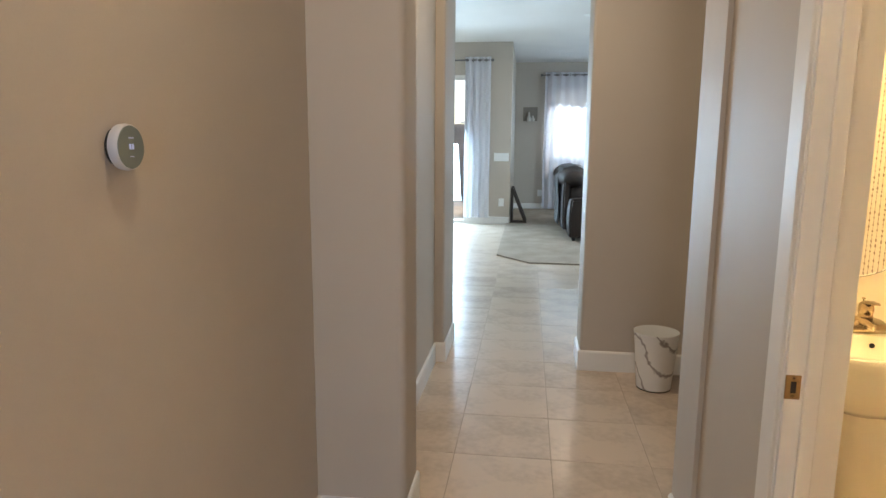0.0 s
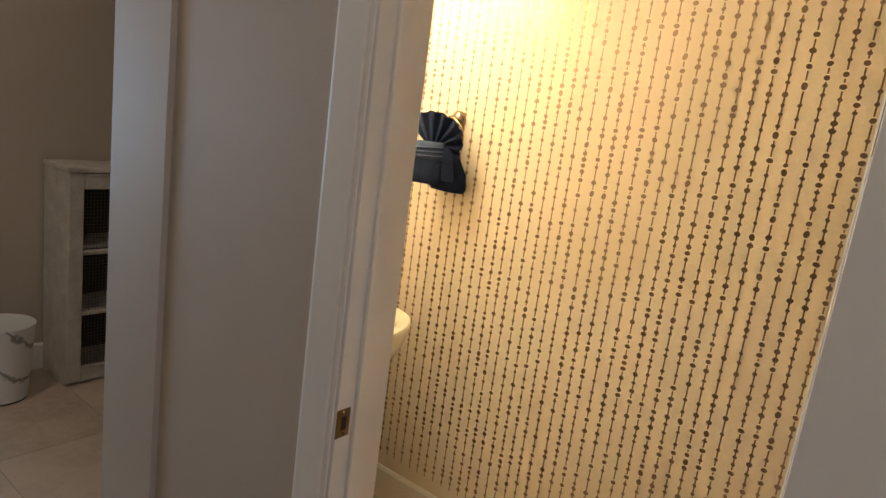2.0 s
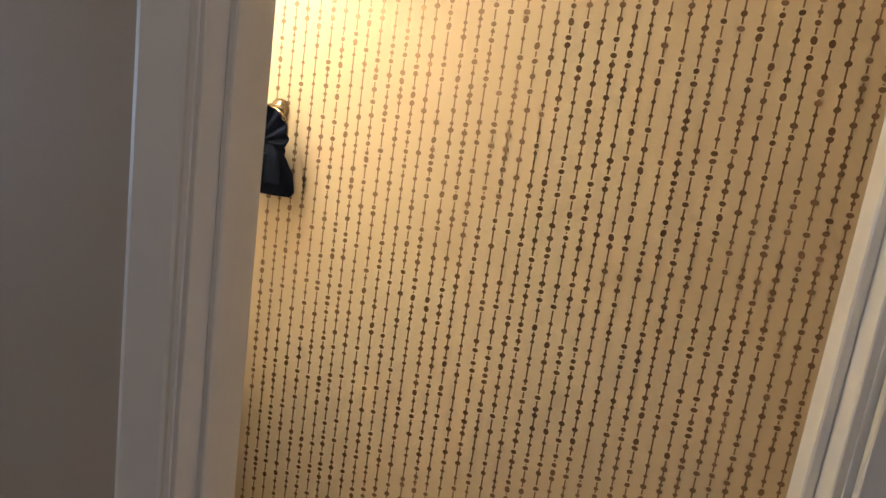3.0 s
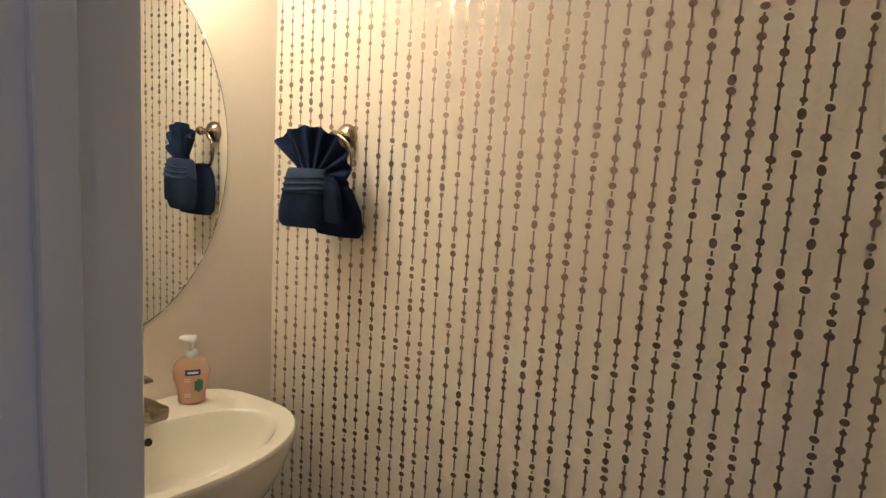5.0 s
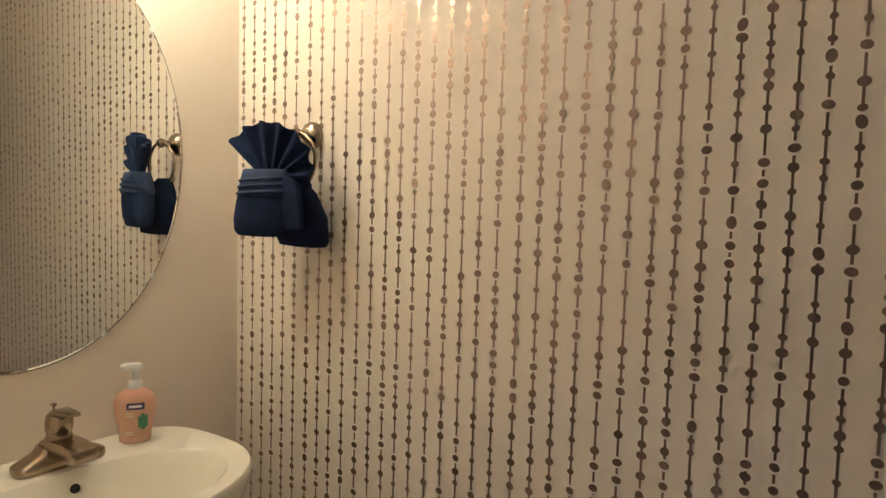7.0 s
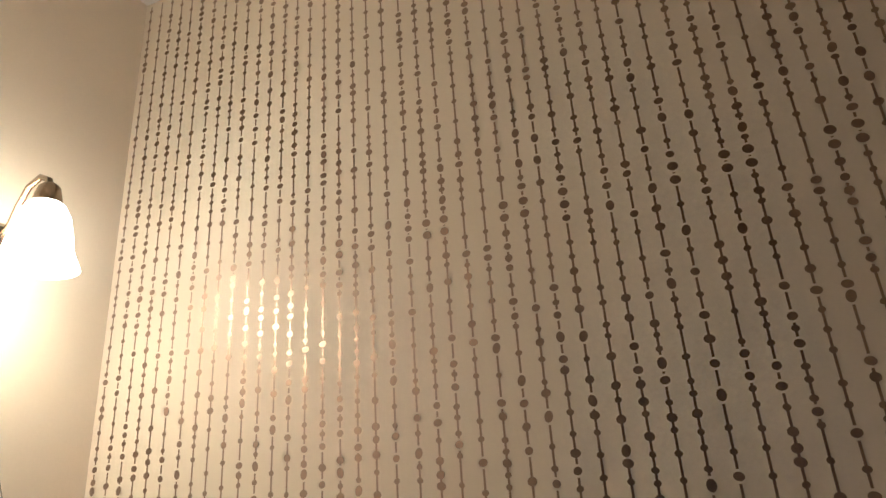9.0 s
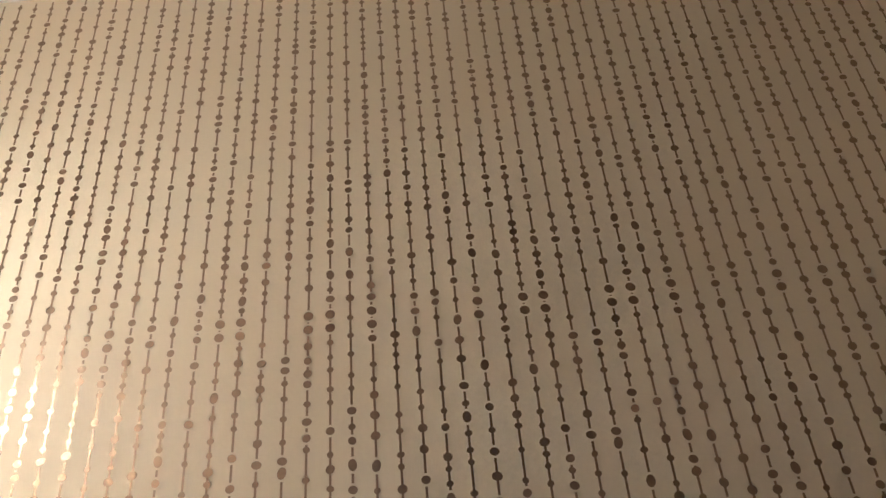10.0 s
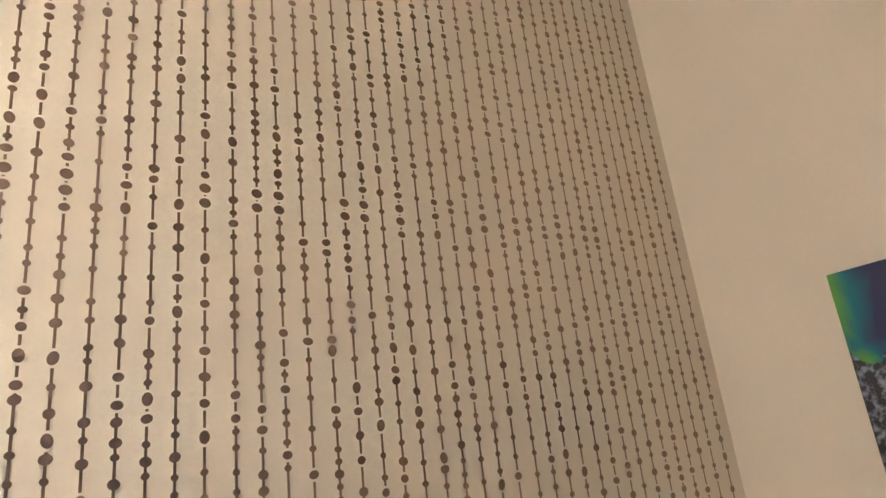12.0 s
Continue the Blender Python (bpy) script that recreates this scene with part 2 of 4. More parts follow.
# hall's left wall, the portal across the hall and the passage beyond
structure("wall_hall_west", solid((-0.46, -2.6, 0), (WX, PORTW, H)), PAINT, "greige painted hall wall with a thermostat")
structure("wall_portal_west", rounded_wall([(-0.46, PORTW, 0), (0.094, PORTW, 0.03), (0.094, ENDY, 0.03), (-0.46, ENDY, 0)], 0, H), PAINT, "greige painted wall return with bullnose corner", smooth=True)
structure("wall_pier", rounded_wall([(HX - 0.016, PIER, 0), (PX, PIER, 0), (PX, ENDY, 0), (HX - 0.016, ENDY, 0.045)], 0, H), PAINT, "greige painted wall end with bullnose corner", smooth=True)
structure("wall_passage_west", solid((-0.22, ENDY, 0), (-0.085, 4.445, H)), PAINT, "greige painted passage wall")
structure("wall_passage_stub", rounded_wall([(-0.22, 4.445, 0), (-0.020, 4.445, 0.018), (-0.020, 4.98, 0.018), (-0.22, 4.98, 0)], 0, H), PAINT, "greige painted wall end with bullnose corner", smooth=True)
structure("wall_column", rounded_wall([(0.888, 4.425, 0.02), (3.2, 4.425, 0), (3.2, 4.745, 0), (0.888, 4.745, 0.02)], 0, H), PAINT, "greige painted wall with bullnose corner", smooth=True)
structure("wall_recess_south", solid((PX, NY + 0.012, 0), (3.2, ENDY, H)), PAINT, "greige painted recess wall")
structure("wall_recess_east", solid((3.2, NY + 0.012, 0), (3.32, 4.745, H)), PAINT, "greige painted recess wall")
structure("wall_entry_west", solid((-1.7, -2.6, 0), (-1.58, -0.9, H)), PAINT, "greige painted entry wall")
structure("wall_entry_back_west", solid((-1.7, -2.72, 0), (0.16, -2.6, H)), PAINT, "greige painted entry wall")
structure("wall_entry_back_east", solid((1.06, -2.72, 0), (PX, -2.6, H)), PAINT, "greige painted entry wall")
structure("wall_entry_head", solid((0.16, -2.72, 2.4), (1.06, -2.6, H)), PAINT, "greige painted wall above the entry")
structure("ceiling_hall", solid((-0.46, -2.72, H), (PX, 4.745, H + 0.1)), CEIL, "white painted hall ceiling", "ceiling")
structure("ceiling_recess", solid((PX, NY + 0.012, H), (3.32, 4.745, H + 0.1)), CEIL, "white painted ceiling", "ceiling")
structure("wall_drop", solid((-0.46, 4.745, H), (3.32, 4.825, LH * 1.31 + 0.1)), CEIL, "white painted drop in the ceiling")
structure("wall_hall_west_back", solid((-0.46, ENDY, 0), (-0.22, 4.98, H)), PAINT, "greige painted wall mass")

# living room, in its own coordinates
LIVING = Matrix.Translation((-0.2, -0.96, 0)) @ Matrix.Diagonal((1.31, 1.4, 1.31, 1))


def wall_with_hole(name, a, b, hole, axis, label):
    """A wall from a to b with one opening; hole rows u0, u1, z0, z1 along its axis."""
    u0, u1, z0, z1 = hole
    bm = bmesh.new()
    k = 0 if axis == "x" else 1
    for lo, hi, za, zb in ((a[k], u0, a[2], b[2]), (u1, b[k], a[2], b[2]), (u0, u1, a[2], z0), (u0, u1, z1, b[2])):
        if hi - lo > 0.001 and zb - za > 0.001:
            p, q = list(a), list(b)
            p[k], q[k], p[2], q[2] = lo, hi, za, zb
            box(bm, p, q)
    return structure(name, bm, PAINT, label)


ROOM = LIVING
wall_with_hole("wall_living_slider", (-3.5, 9.40, 0), (0.30, 9.52, LH), (-2.3, -0.30, 0.0, 2.08), "x", "greige painted wall with a sliding glass door")
structure("wall_living_return", solid((0.18, 9.52, 0), (0.30, 11.5, LH)), PAINT, "greige painted return wall")
wall_with_hole("wall_living_window", (0.18, 11.50, 0), (4.62, 11.62, LH), (0.92, 2.6, 0.75, 2.1), "x", "greige painted wall with a window")
# the opening in this wall is unseen, added for the side fill
wall_with_hole("wall_living_east", (4.50, 4.075, 0), (4.62, 11.5, LH), (7.3, 9.1, 0.75, 2.1), "y", "greige painted wall with a window")
structure("wall_living_west", solid((-3.62, 4.243, 0), (-3.5, 9.52, LH)), PAINT, "greige painted wall")
structure("wall_living_south", solid((-3.62, 4.160, 0), (-0.016, 4.243, LH)), PAINT, "greige painted wall")
structure("wall_kitchen_south", solid((2.69, 3.99, 0), (4.62, 4.075, LH)), PAINT, "greige painted wall")
structure("ceiling_living", solid((-3.62, 4.133, LH), (4.62, 11.62, LH + 0.08)), CEIL, "white painted living room ceiling", "ceiling")

# carpet with a clipped corner, inset in the tiles
bm = bmesh.new()
outline = [(0.256, 6.91), (0.585, 6.54), (4.5, 6.54), (4.5, 11.5), (0.30, 11.5), (0.30, 9.40), (0.256, 9.40)]
lo = [bm.verts.new((x, y, -0.004)) for x, y in outline]
hi = [bm.verts.new((x, y, 0.014)) for x, y in outline]
for i in range(len(lo)):
    j = (i + 1) % len(lo)
    bm.faces.new((lo[i], lo[j], hi[j], hi[i]))
bm.faces.new(lo[::-1])
bm.faces.new(hi)
structure("carpet", bm, CARPET, "beige cut-pile carpet laid beside the tiles", "carpet")
ROOM = Matrix.Identity(4)
structure("ground", solid((-300, -300, -0.4), (300, 300, -0.13)), mat("pale_paving", (0.42, 0.40, 0.37), 0.9, vary=0.15, scale=0.6, grain=20, bump=0.3), "pale paved ground outside", "ground")
bm = bmesh.new()
for x0 in range(-12, 14):
    box(bm, (x0, 20.0, -0.13), (x0 + 0.985, 20.12, 2.1))
structure("garden_wall", bm, mat("tan_block_wall", (0.40, 0.34, 0.30), 0.9, vary=0.15, scale=3, grain=40, bump=0.4), "tan block garden wall", "wall")

# baseboards
bm = bmesh.new()
N, S_, E_, W_ = (0, 1), (0, -1), (1, 0), (-1, 0)
for a, b, s in (((0.874, 4.425), (3.2, 4.425), S_), ((-0.085, ENDY), (-0.085, 4.431), E_), ((-0.085, 4.445), (-0.006, 4.445), S_), ((-0.020, 4.445), (-0.020, 4.96), E_),
                ((0.888, 4.425), (0.888, 4.73), W_), ((HX, DOOR_N + 0.10), (HX, PIER), W_), ((HX - 0.016, PIER), (HX - 0.016, ENDY - 0.045), W_),
                ((WX, -2.6), (WX, PORTW), E_), ((WX + 0.014, PORTW), (0.080, PORTW), S_), ((0.094, PORTW + 0.018), (0.094, ENDY - 0.018), E_),
                ((HX, -2.6), (HX, DOOR_S - 0.11), W_), ((HX + 0.014, ENDY), (3.186, ENDY), N), ((3.2, ENDY), (3.2, 4.411), W_),
                ((EX, SY), (EX, NY), W_), ((PX + 0.004, NY), (EX - 0.014, NY), S_), ((PX + 0.004, SY), (EX - 0.014, SY), N)):
    skirting(bm, a, b, s)
structure("baseboard", bm, TRIM, "white painted baseboard", "baseboard")
bm = bmesh.new()
ROOM = LIVING
for a, b, s in (((-0.30, 9.40), (0.30, 9.40), S_), ((0.30, 11.5), (4.5, 11.5), S_), ((0.30, 9.54), (0.30, 11.486), E_), ((4.5, 4.08), (4.5, 11.486), W_)):
    skirting(bm, a, b, s, 0.105)
structure("baseboard_living", bm, TRIM, "white painted baseboard", "baseboard")
ROOM = Matrix.Identity(4)


# ---- stenciled wall of the powder room ----
wall_east = structure("wall_powder_east", solid((EX, SY - 0.12, 0), (EX + 0.12, NY + 0.012, H)), POWDER, "cream wall stenciled with bronze strings of beads")
JOINT = 2.049
# the stencil carries fourteen strings, not quite evenly spaced
GAPS = (0.0382, 0.0365, 0.0395, 0.0405, 0.0380, 0.0380, 0.0350, 0.0373, 0.0397, 0.0378, 0.0371, 0.0366, 0.0385, 0.0433)


def strand_beads(seed):
    """One painted string from floor to ceiling: rows of height, half width, half height and whether it hangs free of its string."""
    rnd = random.Random(seed)
    z, rows = 0.20 + 0.03 * rnd.random(), []
    while z < H - 0.02:
        kind = rnd.random()
        if kind < 0.22:
            rows.append((z, rnd.uniform(0.0066, 0.0084), 0.0064, 1))
        elif kind < 0.27:
            rows.append((z, 0.0072, 0.0094, 1))
        elif kind < 0.50:
            rows.append((z, rnd.uniform(0.0070, 0.0086), 0.0070, 0))
        else:
            rows.append((z, rnd.uniform(0.0050, 0.0064), 0.0050, 0))
        z += rnd.choice((0.018, 0.022, 0.026, 0.029, 0.033, 0.037, 0.046))
    if rnd.random() < 0.3:
        rows = [r for r in rows if abs(r[0] - JOINT) > 0.028] + [(JOINT - 0.0125, 0.0088, 0.0080, 1), (JOINT + 0.0125, 0.0088, 0.0080, 1)]
    return sorted(rows)


bm = bmesh.new()
front = EX - 0.0007
y = 2.629 + GAPS[7] * 1.008
for i in range(70):
    y -= GAPS[(i + 7) % 14] * (1.008 if i < 29 else 0.982)
    if y < SY + 0.008:
        break
    beads = strand_beads(40 + (i + 7) % 14 + 14 * ((i + 7) // 28))
    cuts = [(b[0] - b[2] - 0.0034, b[0] + b[2] + 0.0034) for b in beads if b[3]]
    for za, zb in zip([0.185] + [c[1] for c in cuts], [c[0] for c in cuts] + [H - 0.014]):
        if zb - za > 0.002:
            bm.faces.new([bm.verts.new((front, y + s * 0.0019, z)) for s, z in ((1, za), (-1, za), (-1, zb), (1, zb))])
    for zc, rw, rh, _ in beads:
        lean = 0.10 * math.sin(zc * 517 + y * 331)
        bm.faces.new([bm.verts.new((front - 0.0003, y + rw * math.cos(k * math.pi / 6) + lean * rh * math.sin(k * math.pi / 6), zc + rh * math.sin(k * math.pi / 6))) for k in range(12)])
stencil = part("bead_stencil", bm, STENCIL, wall_east, "bronze metallic painted strings of beads")
tagged(stencil, kind="stuff")


def plaster_patch(at, across, seed):
    """A trowelled repair: a thin uneven skin that fades out at its rim."""
    rnd = random.Random(seed)
    bumps = [(rnd.uniform(-0.6, 0.6), rnd.uniform(-0.6, 0.6), rnd.uniform(0.1, 0.3)) for _ in range(14)]
    bm, rows = bmesh.new(), []
    for j in range(15):
        row = []
        for i in range(15):
            u, v = i / 7 - 1, j / 7 - 1
            h = sum(math.exp(-((u - a) ** 2 + (v - b) ** 2) / (c * c)) for a, b, c in bumps)
            h = 0.0011 * min(h, 2.0) * max(0.0, 1 - u * u) * max(0.0, 1 - v * v) - 0.0002
            row.append(bm.verts.new(Vector(at) + Vector(across) * u * 0.022 + Vector((0, 0, v * 0.030)) + Vector((-abs(across[1]), -abs(across[0]), 0)) * h))
        rows.append(row)
    for a, b in zip(rows, rows[1:]):
        for i in range(14):
            bm.faces.new((a[i], a[i + 1], b[i + 1], b[i]))
    return bm


part("plaster_patch", plaster_patch((EX, 1.488, 1.134), (0, 1, 0), 3), POWDER, wall_east, "rough plaster repair", smooth=True)
part("plaster_patch", plaster_patch((2.070, NY, 0.944), (1, 0, 0), 8), POWDER, bpy.data.objects["wall_powder_north"], "rough plaster repair", smooth=True)


# ---- doorway of the powder room ----
def moulding(bm, y_in, y_out, z1, x, way):
    """A door casing's upright: stepped profile, thick at the outside."""
    s = 1 if y_out > y_in else -1
    w = abs(y_out - y_in)
    prof = [(0, 0), (0, 0.008), (0.005, 0.010), (w * 0.12, 0.010), (w * 0.17, 0.013), (w * 0.9, 0.016), (w, 0.013), (w, 0)]
    lo = [bm.verts.new((x + way * d, y_in + s * u, 0.001)) for u, d in prof]
    hi = [bm.verts.new((x + way * d, y_in + s * u, z1)) for u, d in prof]
    n = len(prof)
    for i in range(n):
        j = (i + 1) % n
        bm.faces.new((lo[i], lo[j], hi[j], hi[i]))
    bm.faces.new(lo[::-1])
    bm.faces.new(hi)


frame_door = tagged(new("door_frame"), "white painted wooden door frame with casing", "door frame", "", "structure")
part("jamb", solid((HX - 0.004, DOOR_N, 0), (PX + 0.008, DOOR_N + 0.018, DOOR_H), 0.0015), TRIM, frame_door)
part("jamb", solid((HX - 0.004, DOOR_S - 0.018, 0), (PX + 0.008, DOOR_S, DOOR_H), 0.0015), TRIM, frame_door)
part("head_jamb", solid((HX - 0.004, DOOR_S, DOOR_H), (PX + 0.008, DOOR_N, DOOR_H + 0.018), 0.0015), TRIM, frame_door)
part("door_stop", solid((HX + 0.036, DOOR_N - 0.011, 0), (HX + 0.070, DOOR_N, DOOR_H), 0.002), TRIM, frame_door)
part("door_stop", solid((HX + 0.036, DOOR_S, 0), (HX + 0.070, DOOR_S + 0.011, DOOR_H), 0.002), TRIM, frame_door)
for x, way in ((HX, -1), (PX + 0.004, 1)):
    for y0, y1 in ((DOOR_N + 0.008, DOOR_N + 0.092), (DOOR_S - 0.008, DOOR_S - 0.092)):
        bm = bmesh.new()
        moulding(bm, y0, y1, DOOR_H + 0.006, x, way)
        part("casing", bm, TRIM, frame_door)
    a, b = sorted((x, x + way * 0.017))
    part("head_casing", solid((a, DOOR_S - 0.078, DOOR_H + 0.006), (b, DOOR_N + 0.078, DOOR_H + 0.078), 0.003), TRIM, frame_door)
# strike plate let into the latch jamb
bm = solid((HX - 0.0045, DOOR_N - 0.0016, 0.886), (HX + 0.030, DOOR_N, 0.944), 0.0008)
strike = part("strike_plate", bm, BRASS, frame_door, "antique brass strike plate")
# no hole is cut: a black plate paints its dark inside
part("latch_hole_shade", solid((HX + 0.008, DOOR_N - 0.0021, 0.901), (HX + 0.020, DOOR_N - 0.0015, 0.929)), BLACK, strike)
bm = bmesh.new()
for z in (0.8925, 0.9375):
    lathe([(0.0001, 0.0), (0.0035, 0.0), (0.003, 0.0010), (0.0001, 0.0013)], 10, bm, Matrix.Translation((HX + 0.014, DOOR_N - 0.0016, z)) @ Matrix.Rotation(radians(90), 4, "X"))
part("screw", bm, NICKEL, strike)

door = thing("door", (HX - 0.021, DOOR_S - 0.003, 0), "white painted panel door standing wide open into the hall", "door", rz=-(90 + 13))
# leaf runs along its own +x from the hinge
LC = -0.0245                     # middle of the leaf's thickness
bm = solid((0.006, LC - 0.0175, 0.012), (0.705, LC + 0.0175, 2.035), 0.0015)
leaf = part("leaf", bm, TRIM, door)
for z0, z1 in ((0.22, 0.86), (1.05, 1.86)):
    for x0, x1 in ((0.10, 0.325), (0.385, 0.61)):
        for sy in (-1, 1):
            bm = bmesh.new()
            for a, b in (((x0, z0), (x1, z0 + 0.022)), ((x0, z1 - 0.022), (x1, z1)), ((x0, z0 + 0.022), (x0 + 0.022, z1 - 0.022)), ((x1 - 0.022, z0 + 0.022), (x1, z1 - 0.022))):
                box(bm, (a[0], LC + sy * 0.0175, a[1]), (b[0], LC + sy * 0.0205, b[1]), 0.0012)
            part("panel_moulding", bm, TRIM, leaf)
for z in (0.25, 0.92, 1.553):
    bm = bmesh.new()
    for k in range(5):
        lathe([(0.0001, 0), (0.0062, 0), (0.0062, 0.0168), (0.0001, 0.0168)], 12, bm, Matrix.Translation((0, 0.0, z - 0.045 + k * 0.018)))
    box(bm, (0.004, LC - 0.012, z - 0.045), (0.0058, 0.002, z + 0.045))
    part("hinge", bm, BRASS, door, "antique brass butt hinge")
bm = lathe([(0.0001, 0), (0.032, 0), (0.030, 0.006), (0.012, 0.010), (0.011, 0.035), (0.024, 0.042), (0.027, 0.055), (0.018, 0.066), (0.0001, 0.068)], 24, None, Matrix.Translation((0.645, LC + 0.0175, 0.915)) @ Matrix.Rotation(radians(-90), 4, "X"))
lathe([(0.0001, 0), (0.032, 0), (0.030, 0.006), (0.012, 0.010), (0.011, 0.035), (0.024, 0.042), (0.027, 0.055), (0.018, 0.066), (0.0001, 0.068)], 24, bm, Matrix.Translation((0.645, LC - 0.0175, 0.915)) @ Matrix.Rotation(radians(90), 4, "X"))
part("door_knob", bm, NICKEL, door, "brushed nickel door knob", smooth=True)

# ---- pedestal sink ----
SX = 1.632                       # middle line of sink, mirror and light
sink = thing("pedestal_sink", (SX, NY, 0), "white porcelain pedestal sink with curved front against the wall", "sink")


def sink_outline(f, z, n=72, hw=0.302, depth=0.430):
    """The basin's outline from above, straight at the wall, bowed at the front; f scales it about the middle of the bowl."""
    out = []
    cy = -0.215
    for k in range(n):
        a = 2 * math.pi * k / n
        c, s = math.cos(a), math.sin(a)
        if s >= 0:
            p = 5.0
            r = 1 / ((abs(c) ** p + abs(s) ** p) ** (1 / p))
            x, y = r * c * hw * (1 - 0.10 * max(0, s) ** 2), r * s * (-cy - 0.002)
        else:
            p = 2.25
            r = 1 / ((abs(c) ** p + abs(s) ** p) ** (1 / p))
            x, y = r * c * hw, r * s * (depth + cy)
        out.append(Vector((x * f, cy + y * f if y < 0 or f == 1 else cy + y * (1 - (1 - f) * 0.4), z)))
    return out


def bowl_ring(f, z, n=72, rx=0.245, ry=0.150):
    return [Vector((rx * f * math.cos(2 * math.pi * k / n), -0.245 + ry * f * math.sin(2 * math.pi * k / n) * (1.0 if math.sin(2 * math.pi * k / n) < 0 else 0.80), z)) for k in range(n)]


rings = [sink_outline(0.40, 0.630), sink_outline(0.62, 0.665), sink_outline(0.82, 0.720), sink_outline(0.935, 0.780), sink_outline(0.985, 0.820), sink_outline(1.0, 0.838), sink_outline(0.996, 0.846), sink_outline(0.982, 0.850),
         bowl_ring(1.04, 0.848), bowl_ring(1.0, 0.842), bowl_ring(0.94, 0.815), bowl_ring(0.84, 0.775), bowl_ring(0.66, 0.735), bowl_ring(0.40, 0.712), bowl_ring(0.12, 0.705)]
basin = part("basin", loft(rings), WHITEWARE, sink, smooth=True)
part("drain", lathe([(0.0001, 0.7055), (0.022, 0.7055), (0.020, 0.709), (0.0001, 0.708)], 24, None, Matrix.Translation((0, -0.245, 0))), NICKEL, basin, "brushed nickel drain")
# black disc on the bowl paints the shade inside the overflow
part("overflow_hole_shade", lathe([(0.0001, -0.002), (0.0085, -0.002), (0.0085, 0.002), (0.0001, 0.002)], 20, None, Matrix.Translation((0.022, -0.1335, 0.817)) @ Matrix.Rotation(radians(66), 4, "X")), BLACK, basin)
ped = [[Vector((rx * math.cos(2 * math.pi * k / 32), -0.20 + ry * math.sin(2 * math.pi * k / 32), z)) for k in range(32)] for rx, ry, z in
       ((0.125, 0.115, 0.001), (0.12, 0.11, 0.03), (0.092, 0.088, 0.09), (0.08, 0.078, 0.30), (0.088, 0.085, 0.50), (0.12, 0.11, 0.64), (0.13, 0.115, 0.665))]
part("pedestal", loft(ped), WHITEWARE, sink, smooth=True)

# faucet on the basin's deck
faucet = thing("faucet", (SX + 0.020, NY - 0.076, 0.849), "brushed nickel single lever faucet on the sink deck", "faucet")


def rrect(cx, cy, hx, hy, z, r, n=8, tilt=0.0):
    out = []
    for qx, qy, a0 in ((1, 1, 0), (-1, 1, 90), (-1, -1, 180), (1, -1, 270)):
        for k in range(n):
            a = radians(a0 + 90 * k / (n - 1))
            x, y = cx + qx * (hx - r) + r * math.cos(a), cy + qy * (hy - r) + r * math.sin(a)
            out.append(Vector((x, y, z + tilt * (y - cy))))
    return out


def cross(y, hx, hz, z, r, n=6):
    """A rounded upright section at depth y, of half width hx and half height hz about z."""
    return [Vector((p.x, y, p.y)) for p in rrect(0, z, hx, hz, 0, r, n)]


part("base_plate", loft([rrect(0, 0, 0.078, 0.027, 0.0, 0.020), rrect(0, 0, 0.080, 0.029, 0.006, 0.022), rrect(0, 0, 0.079, 0.028, 0.014, 0.021), rrect(0, 0, 0.068, 0.026, 0.020, 0.020), rrect(0, 0, 0.046, 0.025, 0.030, 0.020), rrect(0, 0, 0.036, 0.024, 0.042, 0.018)]), NICKEL, faucet, smooth=True)
part("spout", loft([cross(0.016, 0.030, 0.014, 0.036, 0.010), cross(-0.02, 0.030, 0.016, 0.038, 0.011), cross(-0.055, 0.028, 0.0155, 0.041, 0.010), cross(-0.088, 0.026, 0.014, 0.041, 0.009), cross(-0.101, 0.024, 0.012, 0.040, 0.008), cross(-0.105, 0.019, 0.008, 0.039, 0.006)]), NICKEL, faucet, smooth=True)
part("body", lathe([(0.0001, 0.02), (0.026, 0.02), (0.025, 0.050), (0.0215, 0.058), (0.0215, 0.064), (0.0235, 0.068), (0.0235, 0.086), (0.021, 0.096), (0.014, 0.102), (0.0001, 0.104)], 28), NICKEL, faucet, smooth=True)
part("lever", loft([cross(0.020, 0.006, 0.003, 0.094, 0.0025), cross(0.012, 0.013, 0.006, 0.097, 0.005), cross(-0.008, 0.016, 0.008, 0.101, 0.006), cross(-0.028, 0.014, 0.006, 0.105, 0.005), cross(-0.055, 0.012, 0.0042, 0.108, 0.004), cross(-0.066, 0.010, 0.003, 0.108, 0.0028)]), NICKEL, faucet, smooth=True)
part("pull_knob", lathe([(0.0001, 0.104), (0.0022, 0.104), (0.0022, 0.112), (0.0055, 0.114), (0.0055, 0.118), (0.0001, 0.119)], 14, None, Matrix.Translation((0, 0.022, -0.006))), NICKEL, faucet, smooth=True)

# soap bottle
bottle = thing("soap_bottle", (1.800, NY - 0.072, 0.850), "clear bottle of peach hand soap with white pump on the sink", "soap bottle", rz=-34)
prof = [(0.025, 0.0), (0.030, 0.003), (0.0305, 0.012), (0.031, 0.025), (0.035, 0.045), (0.0395, 0.062), (0.0415, 0.078), (0.040, 0.091), (0.035, 0.101), (0.026, 0.109), (0.017, 0.113), (0.013, 0.115)]
body = part("bottle_body", loft([[Vector((r * math.cos(2 * math.pi * k / 32), r * 0.56 * math.sin(2 * math.pi * k / 32), z)) for k in range(32)] for r, z in prof]), SOAP, bottle, "translucent peach soap body", smooth=True)
SOAP.node_tree.nodes["Principled BSDF"].inputs["Transmission Weight"].default_value = 0.25
SOAP.node_tree.nodes["Principled BSDF"].inputs["Subsurface Weight"].default_value = 0.2
